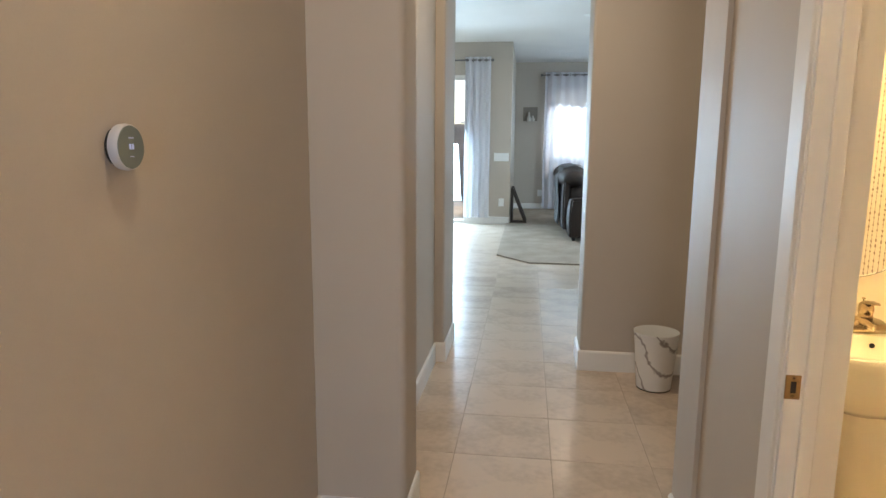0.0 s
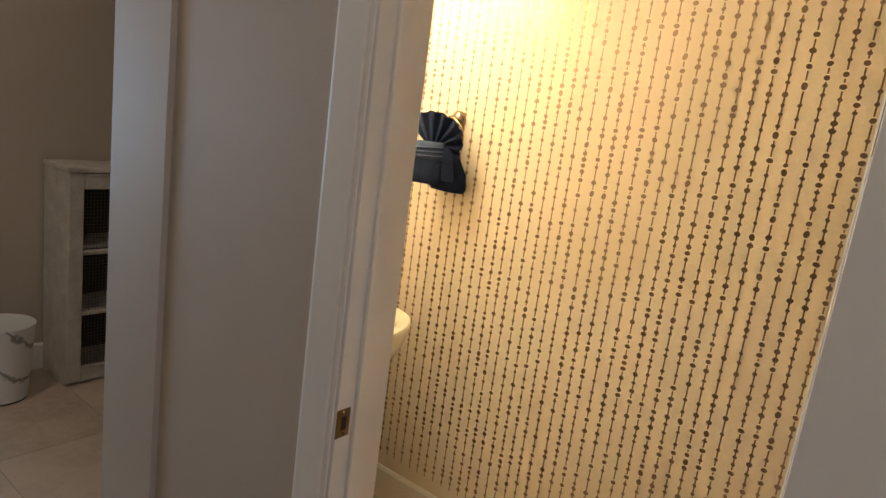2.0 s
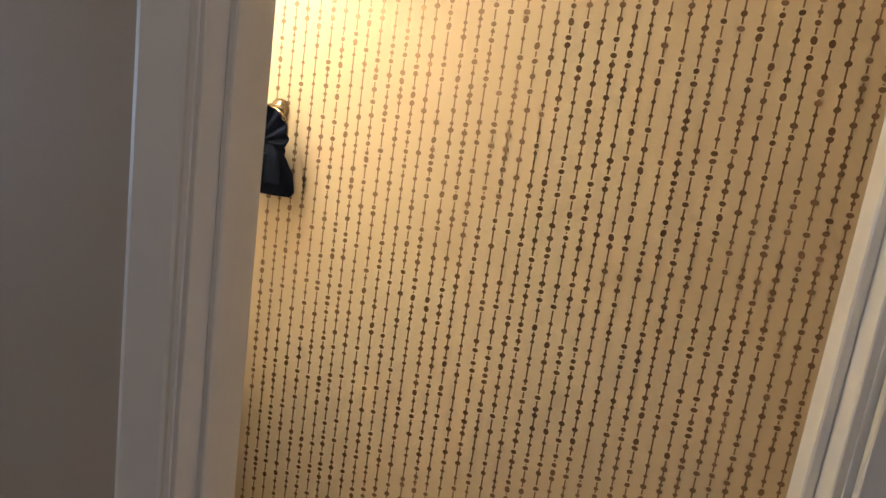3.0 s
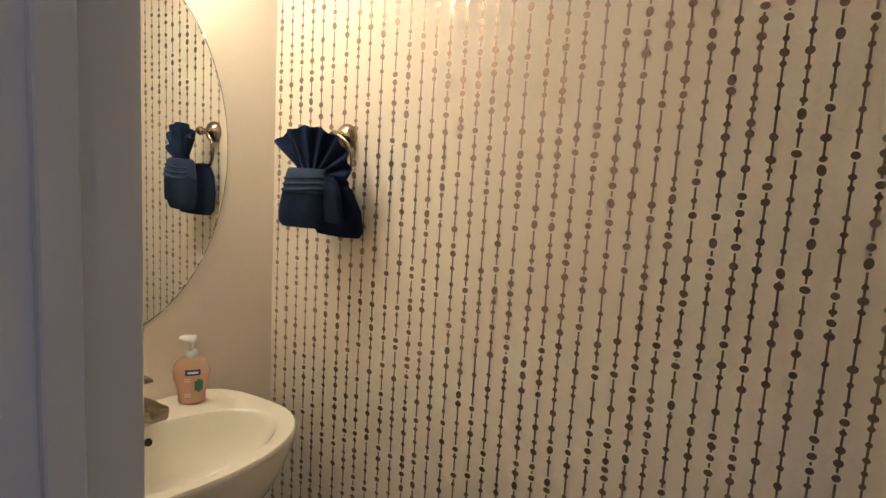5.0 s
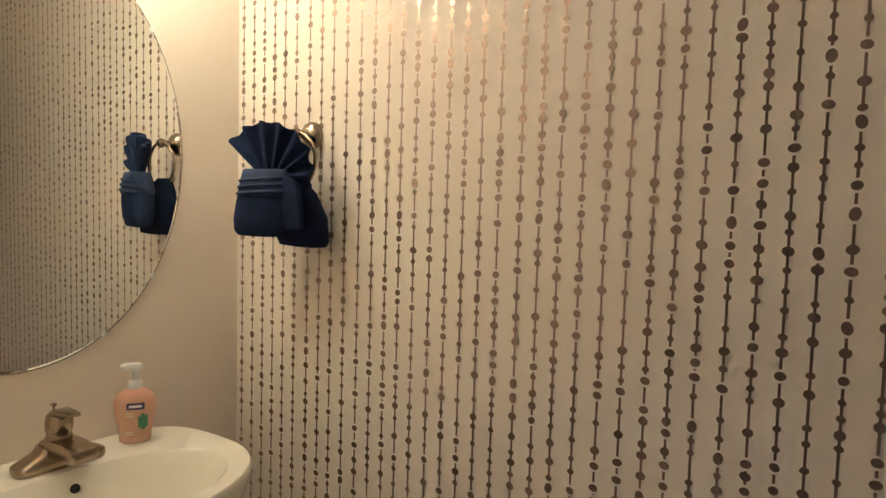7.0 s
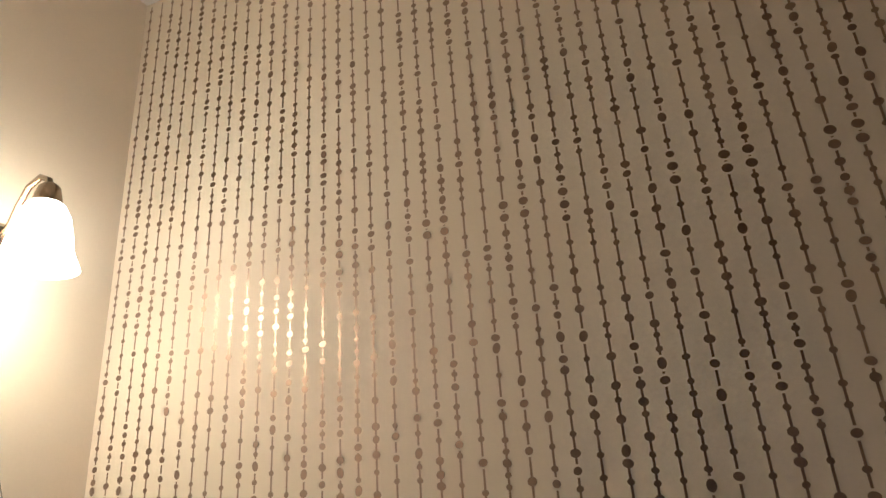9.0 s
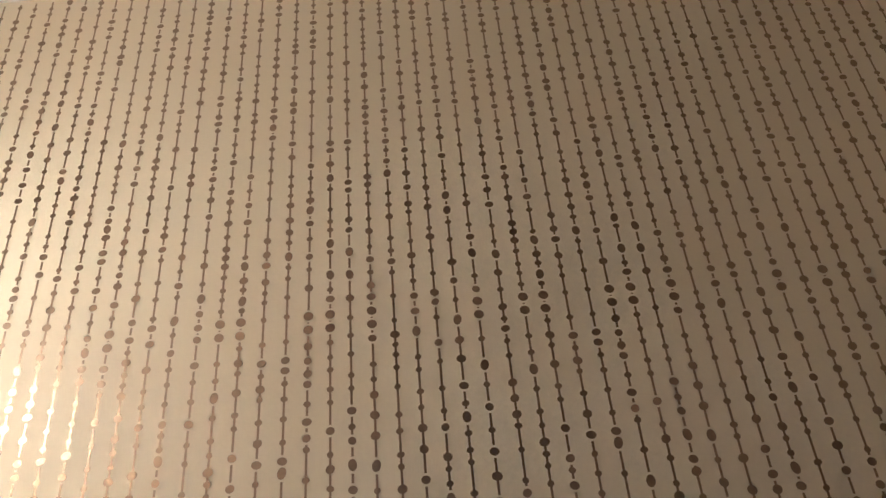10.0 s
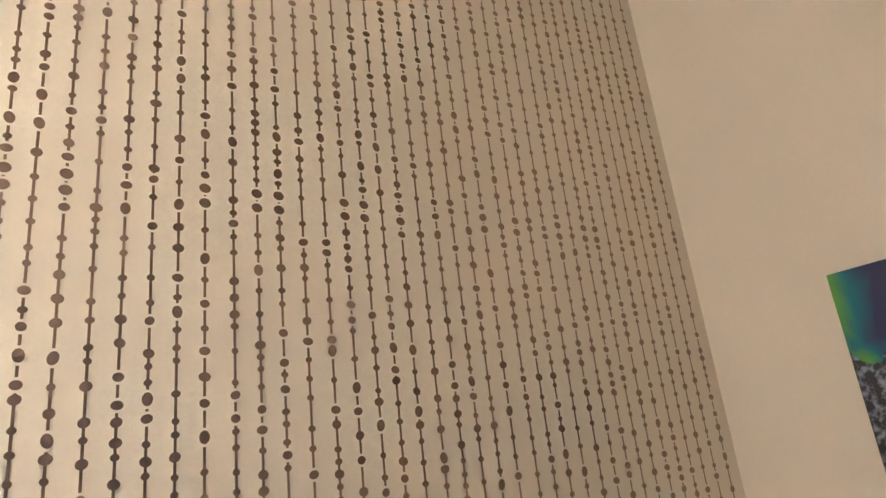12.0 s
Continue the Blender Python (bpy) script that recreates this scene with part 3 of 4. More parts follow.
SOAP.node_tree.nodes["Principled BSDF"].inputs["Subsurface Scale"].default_value = 0.02
part("collar", lathe([(0.0001, 0.113), (0.0135, 0.113), (0.014, 0.116), (0.014, 0.126), (0.012, 0.129), (0.0001, 0.130)], 24), PLASTIC, bottle, smooth=True)
part("pump_stem", lathe([(0.0001, 0.128), (0.0048, 0.128), (0.0048, 0.150), (0.0001, 0.151)], 14), PLASTIC, bottle, smooth=True)
part("pump_head", loft([rrect(-0.002, 0, 0.013, 0.010, 0.149, 0.009), rrect(-0.006, 0, 0.020, 0.011, 0.154, 0.010), rrect(-0.007, 0, 0.021, 0.011, 0.160, 0.010), rrect(-0.006, 0, 0.017, 0.008, 0.164, 0.007)]), PLASTIC, bottle, smooth=True)


def curved_label(x0, x1, z0, z1, out):
    """A patch that follows the bottle's front."""
    bm = bmesh.new()
    rows = []
    for j in range(5):
        z = z0 + (z1 - z0) * j / 4
        r = np.interp(z, [p[1] for p in prof], [p[0] for p in prof]) + out
        row = []
        for i in range(9):
            x = x0 + (x1 - x0) * i / 8
            row.append(bm.verts.new((x, -0.56 * math.sqrt(max(r * r - x * x, 0)) - out, z)))
        rows.append(row)
    for a, b in zip(rows, rows[1:]):
        for i in range(8):
            bm.faces.new((a[i], a[i + 1], b[i + 1], b[i]))
    return bm


NAVY = mat("navy_label_ink", (0.02, 0.03, 0.12), 0.4, vary=0.0, bump=0.0)
LEAF = mat("green_label_ink", (0.05, 0.20, 0.09), 0.45, vary=0.1, bump=0.0)
PALE = mat("white_label_ink", (0.8, 0.8, 0.8), 0.45, vary=0.0, bump=0.0)
lab = part("label", curved_label(-0.014, 0.020, 0.073, 0.087, 0.0006), NAVY, bottle, "navy label with white bar")
part("label_bar", curved_label(-0.009, 0.015, 0.0775, 0.0825, 0.0010), PALE, lab)
for i, (x, z0, z1) in enumerate(((0.011, 0.034, 0.058), (0.0165, 0.030, 0.064), (0.022, 0.034, 0.060))):
    part("label_leaf", curved_label(x - 0.0034, x + 0.0034, z0, z1, 0.0007 + i * 0.0003), LEAF, lab, "green printed leaf")
for z in (0.064, 0.058, 0.024, 0.019):
    part("label_line", curved_label(-0.016, -0.002, z, z + 0.0018, 0.0006), PALE, lab)

# oval mirror
mirror = thing("oval_mirror", (SX - 0.017, NY, 1.452), "frameless oval mirror hanging on the wall over the sink", "mirror")


def oval(rx, rz, y, n=96):
    return [Vector((rx * math.cos(2 * math.pi * k / n), y, rz * math.sin(2 * math.pi * k / n))) for k in range(n)]


part("mirror_glass", loft([oval(0.330, 0.432, -0.0005), oval(0.330, 0.432, -0.0045), oval(0.326, 0.428, -0.0055)]), MIRROR, mirror)
part("backing_rim", loft([oval(0.3325, 0.4345, -0.0003), oval(0.3325, 0.4345, -0.0035), oval(0.3302, 0.4322, -0.0042)], cap=False), MESHWIRE, mirror)
for a in (-38, -62, 38, 142, -142):
    x, z = 0.330 * math.cos(radians(a)), 0.432 * math.sin(radians(a))
    part("mirror_clip", solid((x - 0.004, -0.009, z - 0.005), (x + 0.004, -0.0003, z + 0.005), 0.0015), PLASTIC, mirror, "clear plastic clip")

# vanity light with three bells
vanity = thing("vanity_light", (1.648, NY, 2.10), "brushed nickel vanity light with three lit frosted bell shades", "wall lamp")
plate = loft([rrect(0, 0, 0.255, 0.045, 0.0, 0.012), rrect(0, 0, 0.255, 0.045, 0.016, 0.012), rrect(0, 0, 0.243, 0.034, 0.026, 0.008)])
bmesh.ops.rotate(plate, verts=plate.verts, cent=(0, 0, 0), matrix=Matrix.Rotation(radians(90), 3, "X"))
part("back_plate", plate, NICKEL, vanity, smooth=True)
for dx in (-0.166, 0.0, 0.166):
    arm = [(dx, -0.02, 0.01), (dx, -0.045, 0.03), (dx, -0.062, 0.07), (dx, -0.085, 0.108), (dx, -0.118, 0.122), (dx, -0.145, 0.108), (dx, -0.150, 0.085)]
    part("arm", tube(arm, 0.0065, 12), NICKEL, vanity, smooth=True)
    at = Matrix.Translation((dx, -0.150, 0))
    sock = part("socket_cap", lathe([(0.0001, 0.098), (0.012, 0.098), (0.020, 0.090), (0.026, 0.066), (0.027, 0.052), (0.0001, 0.050)], 24, None, at), NICKEL, vanity, smooth=True)
    bell = [(0.024, 0.058), (0.034, 0.050), (0.046, 0.026), (0.054, -0.010), (0.060, -0.045), (0.072, -0.072), (0.074, -0.078), (0.070, -0.076), (0.058, -0.050), (0.052, -0.012), (0.044, 0.022), (0.032, 0.046), (0.022, 0.052)]
    part("shade", lathe(bell, 32, None, at), GLOWGLASS, vanity, "lit frosted glass bell shade", smooth=True)

# towel ring and folded towel
TY_, TZ_ = 2.378, 1.503
ring = thing("towel_ring", (EX, TY_, TZ_), "antique nickel towel ring fixed to the stenciled wall", "towel ring")
part("rosette", lathe([(0.0001, 0.0005), (0.029, 0.0005), (0.031, 0.004), (0.030, 0.010), (0.026, 0.017), (0.018, 0.023), (0.011, 0.026), (0.0001, 0.027)], 28, None, Matrix.Rotation(radians(-90), 4, "Y")), NICKEL, ring, smooth=True)
part("post", lathe([(0.0001, 0.012), (0.009, 0.012), (0.0075, 0.030), (0.009, 0.040), (0.012, 0.046), (0.013, 0.053), (0.009, 0.060), (0.0001, 0.062)], 20, None, Matrix.Rotation(radians(-90), 4, "Y")), NICKEL, ring, smooth=True)
part("ring", tube([(-0.051, 0.060 * math.sin(2 * math.pi * k / 40), -0.058 + 0.060 * math.cos(2 * math.pi * k / 40)) for k in range(40)], 0.0042, 10, closed=True), NICKEL, ring, smooth=True)

towel = thing("hand_towel", (EX - 0.026, 2.402, 1.40), "navy terry towel folded into a fan and hung from the ring", "towel")
# pleated fan: folds spreading upward from the band, turned a little from the wall
TURN = Matrix.Translation((-0.090, -0.028, 0)) @ Matrix.Rotation(radians(17), 4, "Z") @ Matrix.Translation((0.080, 0.0, 0))
PLEATS, PER = 7, 9
n = PLEATS * PER + 1
bm = bmesh.new()
front, back = [], []
for k in range(n):
    u = k / (n - 1)
    a = radians(54 - 164 * u)
    w = math.sin(2 * math.pi * PLEATS * u)
    sharp = math.copysign(abs(w) ** 0.6, w)
    top = 0.110 + 0.0065 * abs(math.cos(math.pi * PLEATS * u)) ** 0.7 - 0.016 * max(0, u - 0.6) / 0.4
    f_row, b_row = [], []
    for f, amp in ((0.0, 0.003), (0.35, 0.007), (0.70, 0.011), (0.92, 0.012), (0.985, 0.011), (1.0, 0.009)):
        y = 0.014 + 0.034 * math.sin(a) * (1 - f) + f * (0.002 + top * math.sin(a))
        z = (0.010 + 0.012 * math.cos(a)) * (1 - f) + f * (0.014 + top * math.cos(a) * 0.93)
        p = Vector((-0.078 - sharp * amp - 0.012 * f * (1 - abs(2 * u - 1)), y, z))
        f_row.append(bm.verts.new(TURN @ p))
        b_row.append(bm.verts.new(TURN @ (p + Vector((0.009, 0, -0.0015)))))
    front.append(f_row)
    back.append(b_row)
m = len(front[0]) - 1
for k in range(n - 1):
    for j in range(m):
        bm.faces.new((front[k][j], front[k + 1][j], front[k + 1][j + 1], front[k][j + 1]))
        bm.faces.new((back[k][j], back[k][j + 1], back[k + 1][j + 1], back[k + 1][j]))
    bm.faces.new((front[k][m], front[k + 1][m], back[k + 1][m], back[k][m]))
    bm.faces.new((front[k][0], back[k][0], back[k + 1][0], front[k + 1][0]))
for k in (0, n - 1):
    for j in range(m):
        bm.faces.new((front[k][j], front[k][j + 1], back[k][j + 1], back[k][j]))
part("fan", bm, TOWEL, towel, "pleated navy fan", smooth=True)


def turned(bm):
    bmesh.ops.transform(bm, matrix=TURN, verts=bm.verts)
    return bm


def cloth_block(cy, cx, rows, n=28, wave=0.0, seed=0):
    """A soft folded body: rows of half width, half depth and height."""
    out = []
    for j, (hy, hx, z, sh) in enumerate(rows):
        ring_ = []
        for k in range(n):
            a = 2 * math.pi * k / n
            c, s = math.cos(a), math.sin(a)
            p = 3.2
            r = 1 / ((abs(c) ** p + abs(s) ** p) ** (1 / p))
            w = 1 + wave * math.sin(3 * a + 1.7 * j + seed)
            ring_.append(Vector((cx + hx * r * s * w, cy + sh + hy * r * c * w, z)))
        out.append(ring_)
    return loft(out)


part("towel_body", turned(cloth_block(0.014, -0.080, [(0.022, 0.010, -0.118, 0.012), (0.052, 0.024, -0.116, 0.011), (0.060, 0.029, -0.106, 0.010), (0.064, 0.034, -0.082, 0.008), (0.062, 0.035, -0.050, 0.005), (0.056, 0.033, -0.025, 0.003), (0.050, 0.029, 0.0, 0.0), (0.046, 0.022, 0.016, 0.0), (0.03, 0.010, 0.020, 0.0)], n=44, wave=0.02)), TOWEL, towel, smooth=True)
part("towel_fold", cloth_block(-0.036, -0.022, [(0.026, 0.008, -0.140, -0.016), (0.066, 0.018, -0.137, -0.012), (0.073, 0.022, -0.124, -0.010), (0.066, 0.024, -0.075, -0.004), (0.050, 0.022, -0.025, 0.010), (0.024, 0.012, 0.010, 0.024)], n=44, wave=0.05, seed=1), TOWEL, towel, "loose end of the towel", smooth=True)
part("towel_flap", turned(cloth_block(-0.052, -0.092, [(0.017, 0.006, -0.100, -0.008), (0.023, 0.009, -0.095, -0.008), (0.022, 0.012, -0.055, -0.003), (0.019, 0.013, -0.010, 0.003), (0.012, 0.007, 0.006, 0.008)], n=24, wave=0.03, seed=2)), TOWEL, towel, "narrow folded flap", smooth=True)
band = part("band", turned(cloth_block(0.015, -0.080, [(0.0600, 0.0360, -0.034, 0), (0.0590, 0.0365, -0.028, 0), (0.054, 0.033, 0.000, 0), (0.050, 0.029, 0.018, 0), (0.047, 0.025, 0.022, 0)], n=40)), BAND, towel, "ribbed navy band", smooth=True)
for k in range(3):
    z = -0.026 + 0.0135 * k
    hw, hx = 0.0595 - 0.0026 * k, 0.0372 - 0.0020 * k
    pts = []
    for i in range(25):
        c = i / 12 - 1
        pts.append(tuple(TURN @ Vector((-0.080 - hx * max(0.0, 1 - abs(c) ** 3.2) ** (1 / 3.2), 0.015 + hw * c, z - 0.004 * c))))
    part("rib", tube(pts, 0.0036, 8), BAND, band, smooth=True)

# picture on the far wall, a northern sky over snowy trees
def aurora_mat():
    m = mat("night_sky_print", (0.02, 0.03, 0.12), 0.5, vary=0.1, bump=0.0)
    n, l = m.node_tree.nodes, m.node_tree.links
    b = n["Principled BSDF"]
    co = n.new("ShaderNodeTexCoord")
    sep = n.new("ShaderNodeSeparateXYZ")
    l.new(co.outputs["Object"], sep.inputs[0])
    ns = n.new("ShaderNodeTexNoise")
    ns.inputs["Scale"].default_value, ns.inputs["Detail"].default_value, ns.inputs["Distortion"].default_value = 4.0, 3, 1.2
    l.new(co.outputs["Object"], ns.inputs["Vector"])
    r = n.new("ShaderNodeValToRGB")
    cr = r.color_ramp
    cr.elements[0].position, cr.elements[0].color = 0.80, (0.012, 0.016, 0.10, 1)
    cr.elements[1].position, cr.elements[1].color = 1.0, (0.13, 0.34, 0.03, 1)
    e = cr.elements.new(0.92)
    e.color = (0.01, 0.14, 0.20, 1)
    sk = n.new("ShaderNodeMath")
    sk.operation = "MULTIPLY_ADD"
    l.new(sep.outputs["X"], sk.inputs[0])
    sk.inputs[1].default_value = 2.6
    l.new(ns.outputs[0], sk.inputs[2])
    l.new(sk.outputs[0], r.inputs[0])
    tr = n.new("ShaderNodeTexNoise")
    tr.inputs["Scale"].default_value, tr.inputs["Detail"].default_value = 85, 6
    l.new(co.outputs["Object"], tr.inputs["Vector"])
    tree = n.new("ShaderNodeValToRGB")
    tree.color_ramp.elements[0].position, tree.color_ramp.elements[0].color = 0.46, (0.008, 0.009, 0.02, 1)
    tree.color_ramp.elements[1].position, tree.color_ramp.elements[1].color = 0.64, (0.30, 0.31, 0.42, 1)
    l.new(tr.outputs[0], tree.inputs[0])
    edge = n.new("ShaderNodeMath")
    edge.operation = "MULTIPLY_ADD"
    l.new(ns.outputs[0], edge.inputs[0])
    edge.inputs[1].default_value = 0.25
    l.new(sep.outputs["Z"], edge.inputs[2])
    gt = n.new("ShaderNodeMath")
    gt.operation = "LESS_THAN"
    gt.inputs[1].default_value = 0.16
    l.new(edge.outputs[0], gt.inputs[0])
    mx = n.new("ShaderNodeMix")
    mx.data_type = "RGBA"
    l.new(gt.outputs[0], mx.inputs[0])
    l.new(r.outputs[0], mx.inputs[6])
    l.new(tree.outputs[0], mx.inputs[7])
    l.new(mx.outputs[2], b.inputs["Base Color"])
    return m


picture = thing("canvas_picture", (1.575, SY, 1.665), "canvas print of green northern lights over snowy trees", "picture")
part("canvas", solid((-0.21, 0.001, -0.22), (0.21, 0.030, 0.21), 0.003, 2), aurora_mat(), picture)


# ---- hall and passage ----
thermo = thing("thermostat", (WX, 1.448, 1.452), "round white thermostat with dim glass face on the wall", "thermostat")
turn = Matrix.Rotation(radians(90), 4, "Y")
part("wall_plate", lathe([(0.0001, 0.0005), (0.036, 0.0005), (0.036, 0.006), (0.0001, 0.006)], 40, None, turn), BLACK, thermo)
# white plastic greyed: the shadow over the thermostat is put into its colour
SHADED_WHITE = mat("shaded_white_plastic", (0.52, 0.51, 0.53), 0.4, vary=0.02, bump=0.0)
part("housing", lathe([(0.0001, 0.005), (0.034, 0.005), (0.042, 0.010), (0.0435, 0.020), (0.042, 0.027), (0.0405, 0.0285), (0.0001, 0.0285)], 48, None, turn), SHADED_WHITE, thermo, "white plastic housing with shade put into its colour", smooth=True)
face = part("display", lathe([(0.0001, 0.0284), (0.0398, 0.0284), (0.0392, 0.0296), (0.0001, 0.0298)], 48, None, turn), GREYFACE, thermo, "grey mirrored glass display", smooth=True)
READ = mat("dim_display_light", (0.25, 0.27, 0.34), 0.4, vary=0.0, bump=0.0, emit=(0.5, 0.6, 1.0, 0.25))
for y0, z0, y1, z1 in ((-0.007, -0.004, -0.001, 0.006), (0.001, -0.004, 0.007, 0.006), (-0.008, 0.016, 0.008, 0.018), (-0.006, -0.018, 0.006, -0.0165)):
    part("readout", solid((0.0299, y0, z0), (0.0303, y1, z1)), READ, face)

bin_ = thing("waste_bin", (1.315, 4.178, 0), "white marble-print waste bin standing against the wall", "waste bin")
prof = [(0.094, 0.002), (0.096, 0.002), (0.100, 0.006), (0.132, 0.352), (0.1335, 0.356), (0.1315, 0.358)]
liner = [(0.1313, 0.3578), (0.129, 0.354), (0.097, 0.012), (0.0001, 0.010)]
def open_lathe(rows, seg=48):
    bm = lathe(rows, seg)
    bmesh.ops.delete(bm, geom=[f for f in bm.faces if len(f.verts) > 4], context="FACES")
    return bm


part("bin_body", open_lathe(prof), MARBLE, bin_, smooth=True)
part("bin_liner", open_lathe(liner), PLASTIC, bin_, "plain white inside", smooth=True)
part("bin_foot", lathe([(0.0001, 0.0), (0.099, 0.0), (0.101, 0.008), (0.0985, 0.0085), (0.0001, 0.004)], 48), BLACK, bin_)

cab = thing("wire_front_cabinet", (1.565, 4.120, 0), "whitewashed wooden cabinet with dark wire mesh front", "cabinet")
CW, CD, CH = 0.46, 0.285, 1.070
part("side_panel", solid((0, 0.022, 0.0), (0.018, CD, CH - 0.022), 0.002), WHITEWOOD, cab)
part("side_panel", solid((CW - 0.018, 0.022, 0.0), (CW, CD, CH - 0.022), 0.002), WHITEWOOD, cab)
part("back_panel", solid((0.018, CD - 0.008, 0.03), (CW - 0.018, CD, CH - 0.022)), DARKWOOD, cab)
part("top", solid((-0.010, -0.008, CH - 0.022), (CW + 0.010, CD, CH), 0.004, 2), WHITEWOOD, cab)
part("plinth", solid((0.018, 0.03, 0.0), (CW - 0.018, 0.05, 0.06)), WHITEWOOD, cab)
for z in (0.06, 0.36, 0.68):
    part("shelf", solid((0.018, 0.03, z), (CW - 0.018, CD - 0.008, z + 0.016)), WHITEWOOD, cab)
cdoor = part("door", solid((0.0, 0.0, 0.02), (0.065, 0.021, CH - 0.026), 0.003), WHITEWOOD, cab)
part("stile", solid((CW - 0.065, 0.0, 0.02), (CW, 0.021, CH - 0.026), 0.003), WHITEWOOD, cdoor)
for z0, z1 in ((0.02, 0.095), (CH - 0.100, CH - 0.026), (0.355, 0.378), (0.655, 0.678)):
    part("rail", solid((0.065, 0.001, z0), (CW - 0.065, 0.020, z1), 0.003), WHITEWOOD, cdoor)
    part("rail_bead", tube([(0.067, -0.001, z1 - 0.006), (CW - 0.067, -0.001, z1 - 0.006)], 0.004, 8), WHITEWOOD, cdoor)
bm = bmesh.new()
for k in range(22):
    x = 0.067 + k * (CW - 0.134) / 21
    box(bm, (x - 0.0007, 0.011, 0.09), (x + 0.0007, 0.0124, CH - 0.1))
for k in range(54):
    z = 0.095 + k * (CH - 0.2) / 53
    box(bm, (0.063, 0.0124, z - 0.0007), (CW - 0.063, 0.0138, z + 0.0007))
part("wire_mesh", bm, MESHWIRE, cdoor, "dark woven wire mesh")
part("knob", lathe([(0.0001, 0), (0.006, 0), (0.005, 0.010), (0.011, 0.016), (0.011, 0.022), (0.0001, 0.026)], 16, None, Matrix.Translation((CW - 0.03, 0.0, 0.55)) @ Matrix.Rotation(radians(90), 4, "X")), BRASS, cdoor, smooth=True)


def can_light(x, y, z):
    ob = thing("known_or_added_light", (x, y, z), "white recessed ceiling light switched on, known or added", "ceiling light", "recessed ceiling lights")
    part("trim_ring", lathe([(0.062, -0.001), (0.088, -0.001), (0.092, -0.005), (0.086, -0.010), (0.062, -0.008)], 40), PLASTIC, ob, smooth=True)
    part("lens", lathe([(0.0001, -0.002), (0.064, -0.002), (0.062, -0.006), (0.0001, -0.0065)], 32), CANLENS, ob, "glowing lens", smooth=True)
    return ob


# fixtures at x 3.4 and x 0.45 are made up to go with added lamps
for x, y, z in ((1.33, 9.94, LH * 1.31), (1.27, 13.76, LH * 1.31), (3.4, 9.94, LH * 1.31), (0.22, 1.25, H), (0.45, 3.4, H)):
    can_light(x, y, z)


# ---- living room ----
def sheer_mat():
    m = bpy.data.materials.new("white_sheer_curtain")
    m.use_nodes = True
    n, l = m.node_tree.nodes, m.node_tree.links
    out = n["Material Output"]
    d, t, mx = n.new("ShaderNodeBsdfDiffuse"), n.new("ShaderNodeBsdfTranslucent"), n.new("ShaderNodeMixShader")
    tr, mx2 = n.new("ShaderNodeBsdfTransparent"), n.new("ShaderNodeMixShader")
    ns = n.new("ShaderNodeTexNoise")
    ns.inputs["Scale"].default_value = 420
    rp = n.new("ShaderNodeMapRange")
    rp.inputs[3].default_value, rp.inputs[4].default_value = 0.08, 0.34
    l.new(ns.outputs[0], rp.inputs[0])
    d.inputs[0].default_value = t.inputs[0].default_value = (0.86, 0.86, 0.90, 1)
    mx.inputs[0].default_value = 0.5
    l.new(d.outputs[0], mx.inputs[1])
    l.new(t.outputs[0], mx.inputs[2])
    l.new(rp.outputs[0], mx2.inputs[0])
    l.new(mx.outputs[0], mx2.inputs[1])
    l.new(tr.outputs[0], mx2.inputs[2])
    l.new(mx2.outputs[0], out.inputs[0])
    return m


CURTAIN = sheer_mat()


def curtain(at, width, height, folds, label, rz=0, seed=0):
    """A hanging sheer panel with soft folds, grommets at the top and a stretch of rod."""
    rnd = random.Random(seed)
    ob = thing("curtain", at, label, "curtain", "sheer curtains", rz)
    bm = bmesh.new()
    nx, nz = folds * 8, 14
    ph = [rnd.uniform(-0.5, 0.5) for _ in range(folds + 1)]
    rows = []
    for side in (0, 1):
        grid = []
        for j in range(nz + 1):
            z = height * j / nz
            row = []
            for i in range(nx + 1):
                u = i / nx
                amp = 0.030 * (0.8 + 0.4 * math.sin(5 * u + j * 0.12))
                y = amp * math.sin(2 * math.pi * u * folds + ph[int(u * folds)] * (1 - j / nz))
                row.append(bm.verts.new((u * width, y + side * 0.0016, z)))
            grid.append(row)
        rows.append(grid)
    for grid in rows:
        for a, b in zip(grid, grid[1:]):
            for i in range(nx):
                bm.faces.new((a[i], a[i + 1], b[i + 1], b[i]))
    part("curtain_cloth", bm, CURTAIN, ob, smooth=True)
    for k in range(folds * 2):
        x = (k + 0.5) * width / (folds * 2)
        part("grommet", tube([(x, 0.026 * math.cos(2 * math.pi * q / 16), height - 0.045 + 0.026 * math.sin(2 * math.pi * q / 16)) for q in range(16)], 0.0045, 6, closed=True), MESHWIRE, ob, "dark metal grommet")
    return ob


def rod(name, a, b):
    p, q = Vector(a), Vector(b)
    ob = thing(name, a, "slim metal curtain rod with ball ends", "curtain rod")
    part("bar", tube([(0, 0, 0), tuple(q - p)], 0.011, 12), MESHWIRE, ob)
    for e in ((0, 0, 0), tuple(q - p)):
        part("finial", lathe([(0.0001, -0.02), (0.014, -0.015), (0.02, 0), (0.014, 0.015), (0.0001, 0.02)], 14, None, Matrix.Translation(e)), MESHWIRE, ob, smooth=True)
    return ob


ROOM = LIVING
curtain((-0.345, 9.30, 0.10), 0.355, 2.21, 4, "white sheer curtain drawn to the side of the sliding door", seed=3)
rod("curtain_rod", (-2.5, 9.30, 2.265), (0.03, 9.30, 2.265))
curtain((0.80, 11.38, 0.03), 1.05, 2.31, 7, "white sheer curtain hanging over the window", seed=5)
curtain((1.98, 11.38, 0.03), 0.75, 2.31, 5, "white sheer curtain hanging over the window", seed=6)
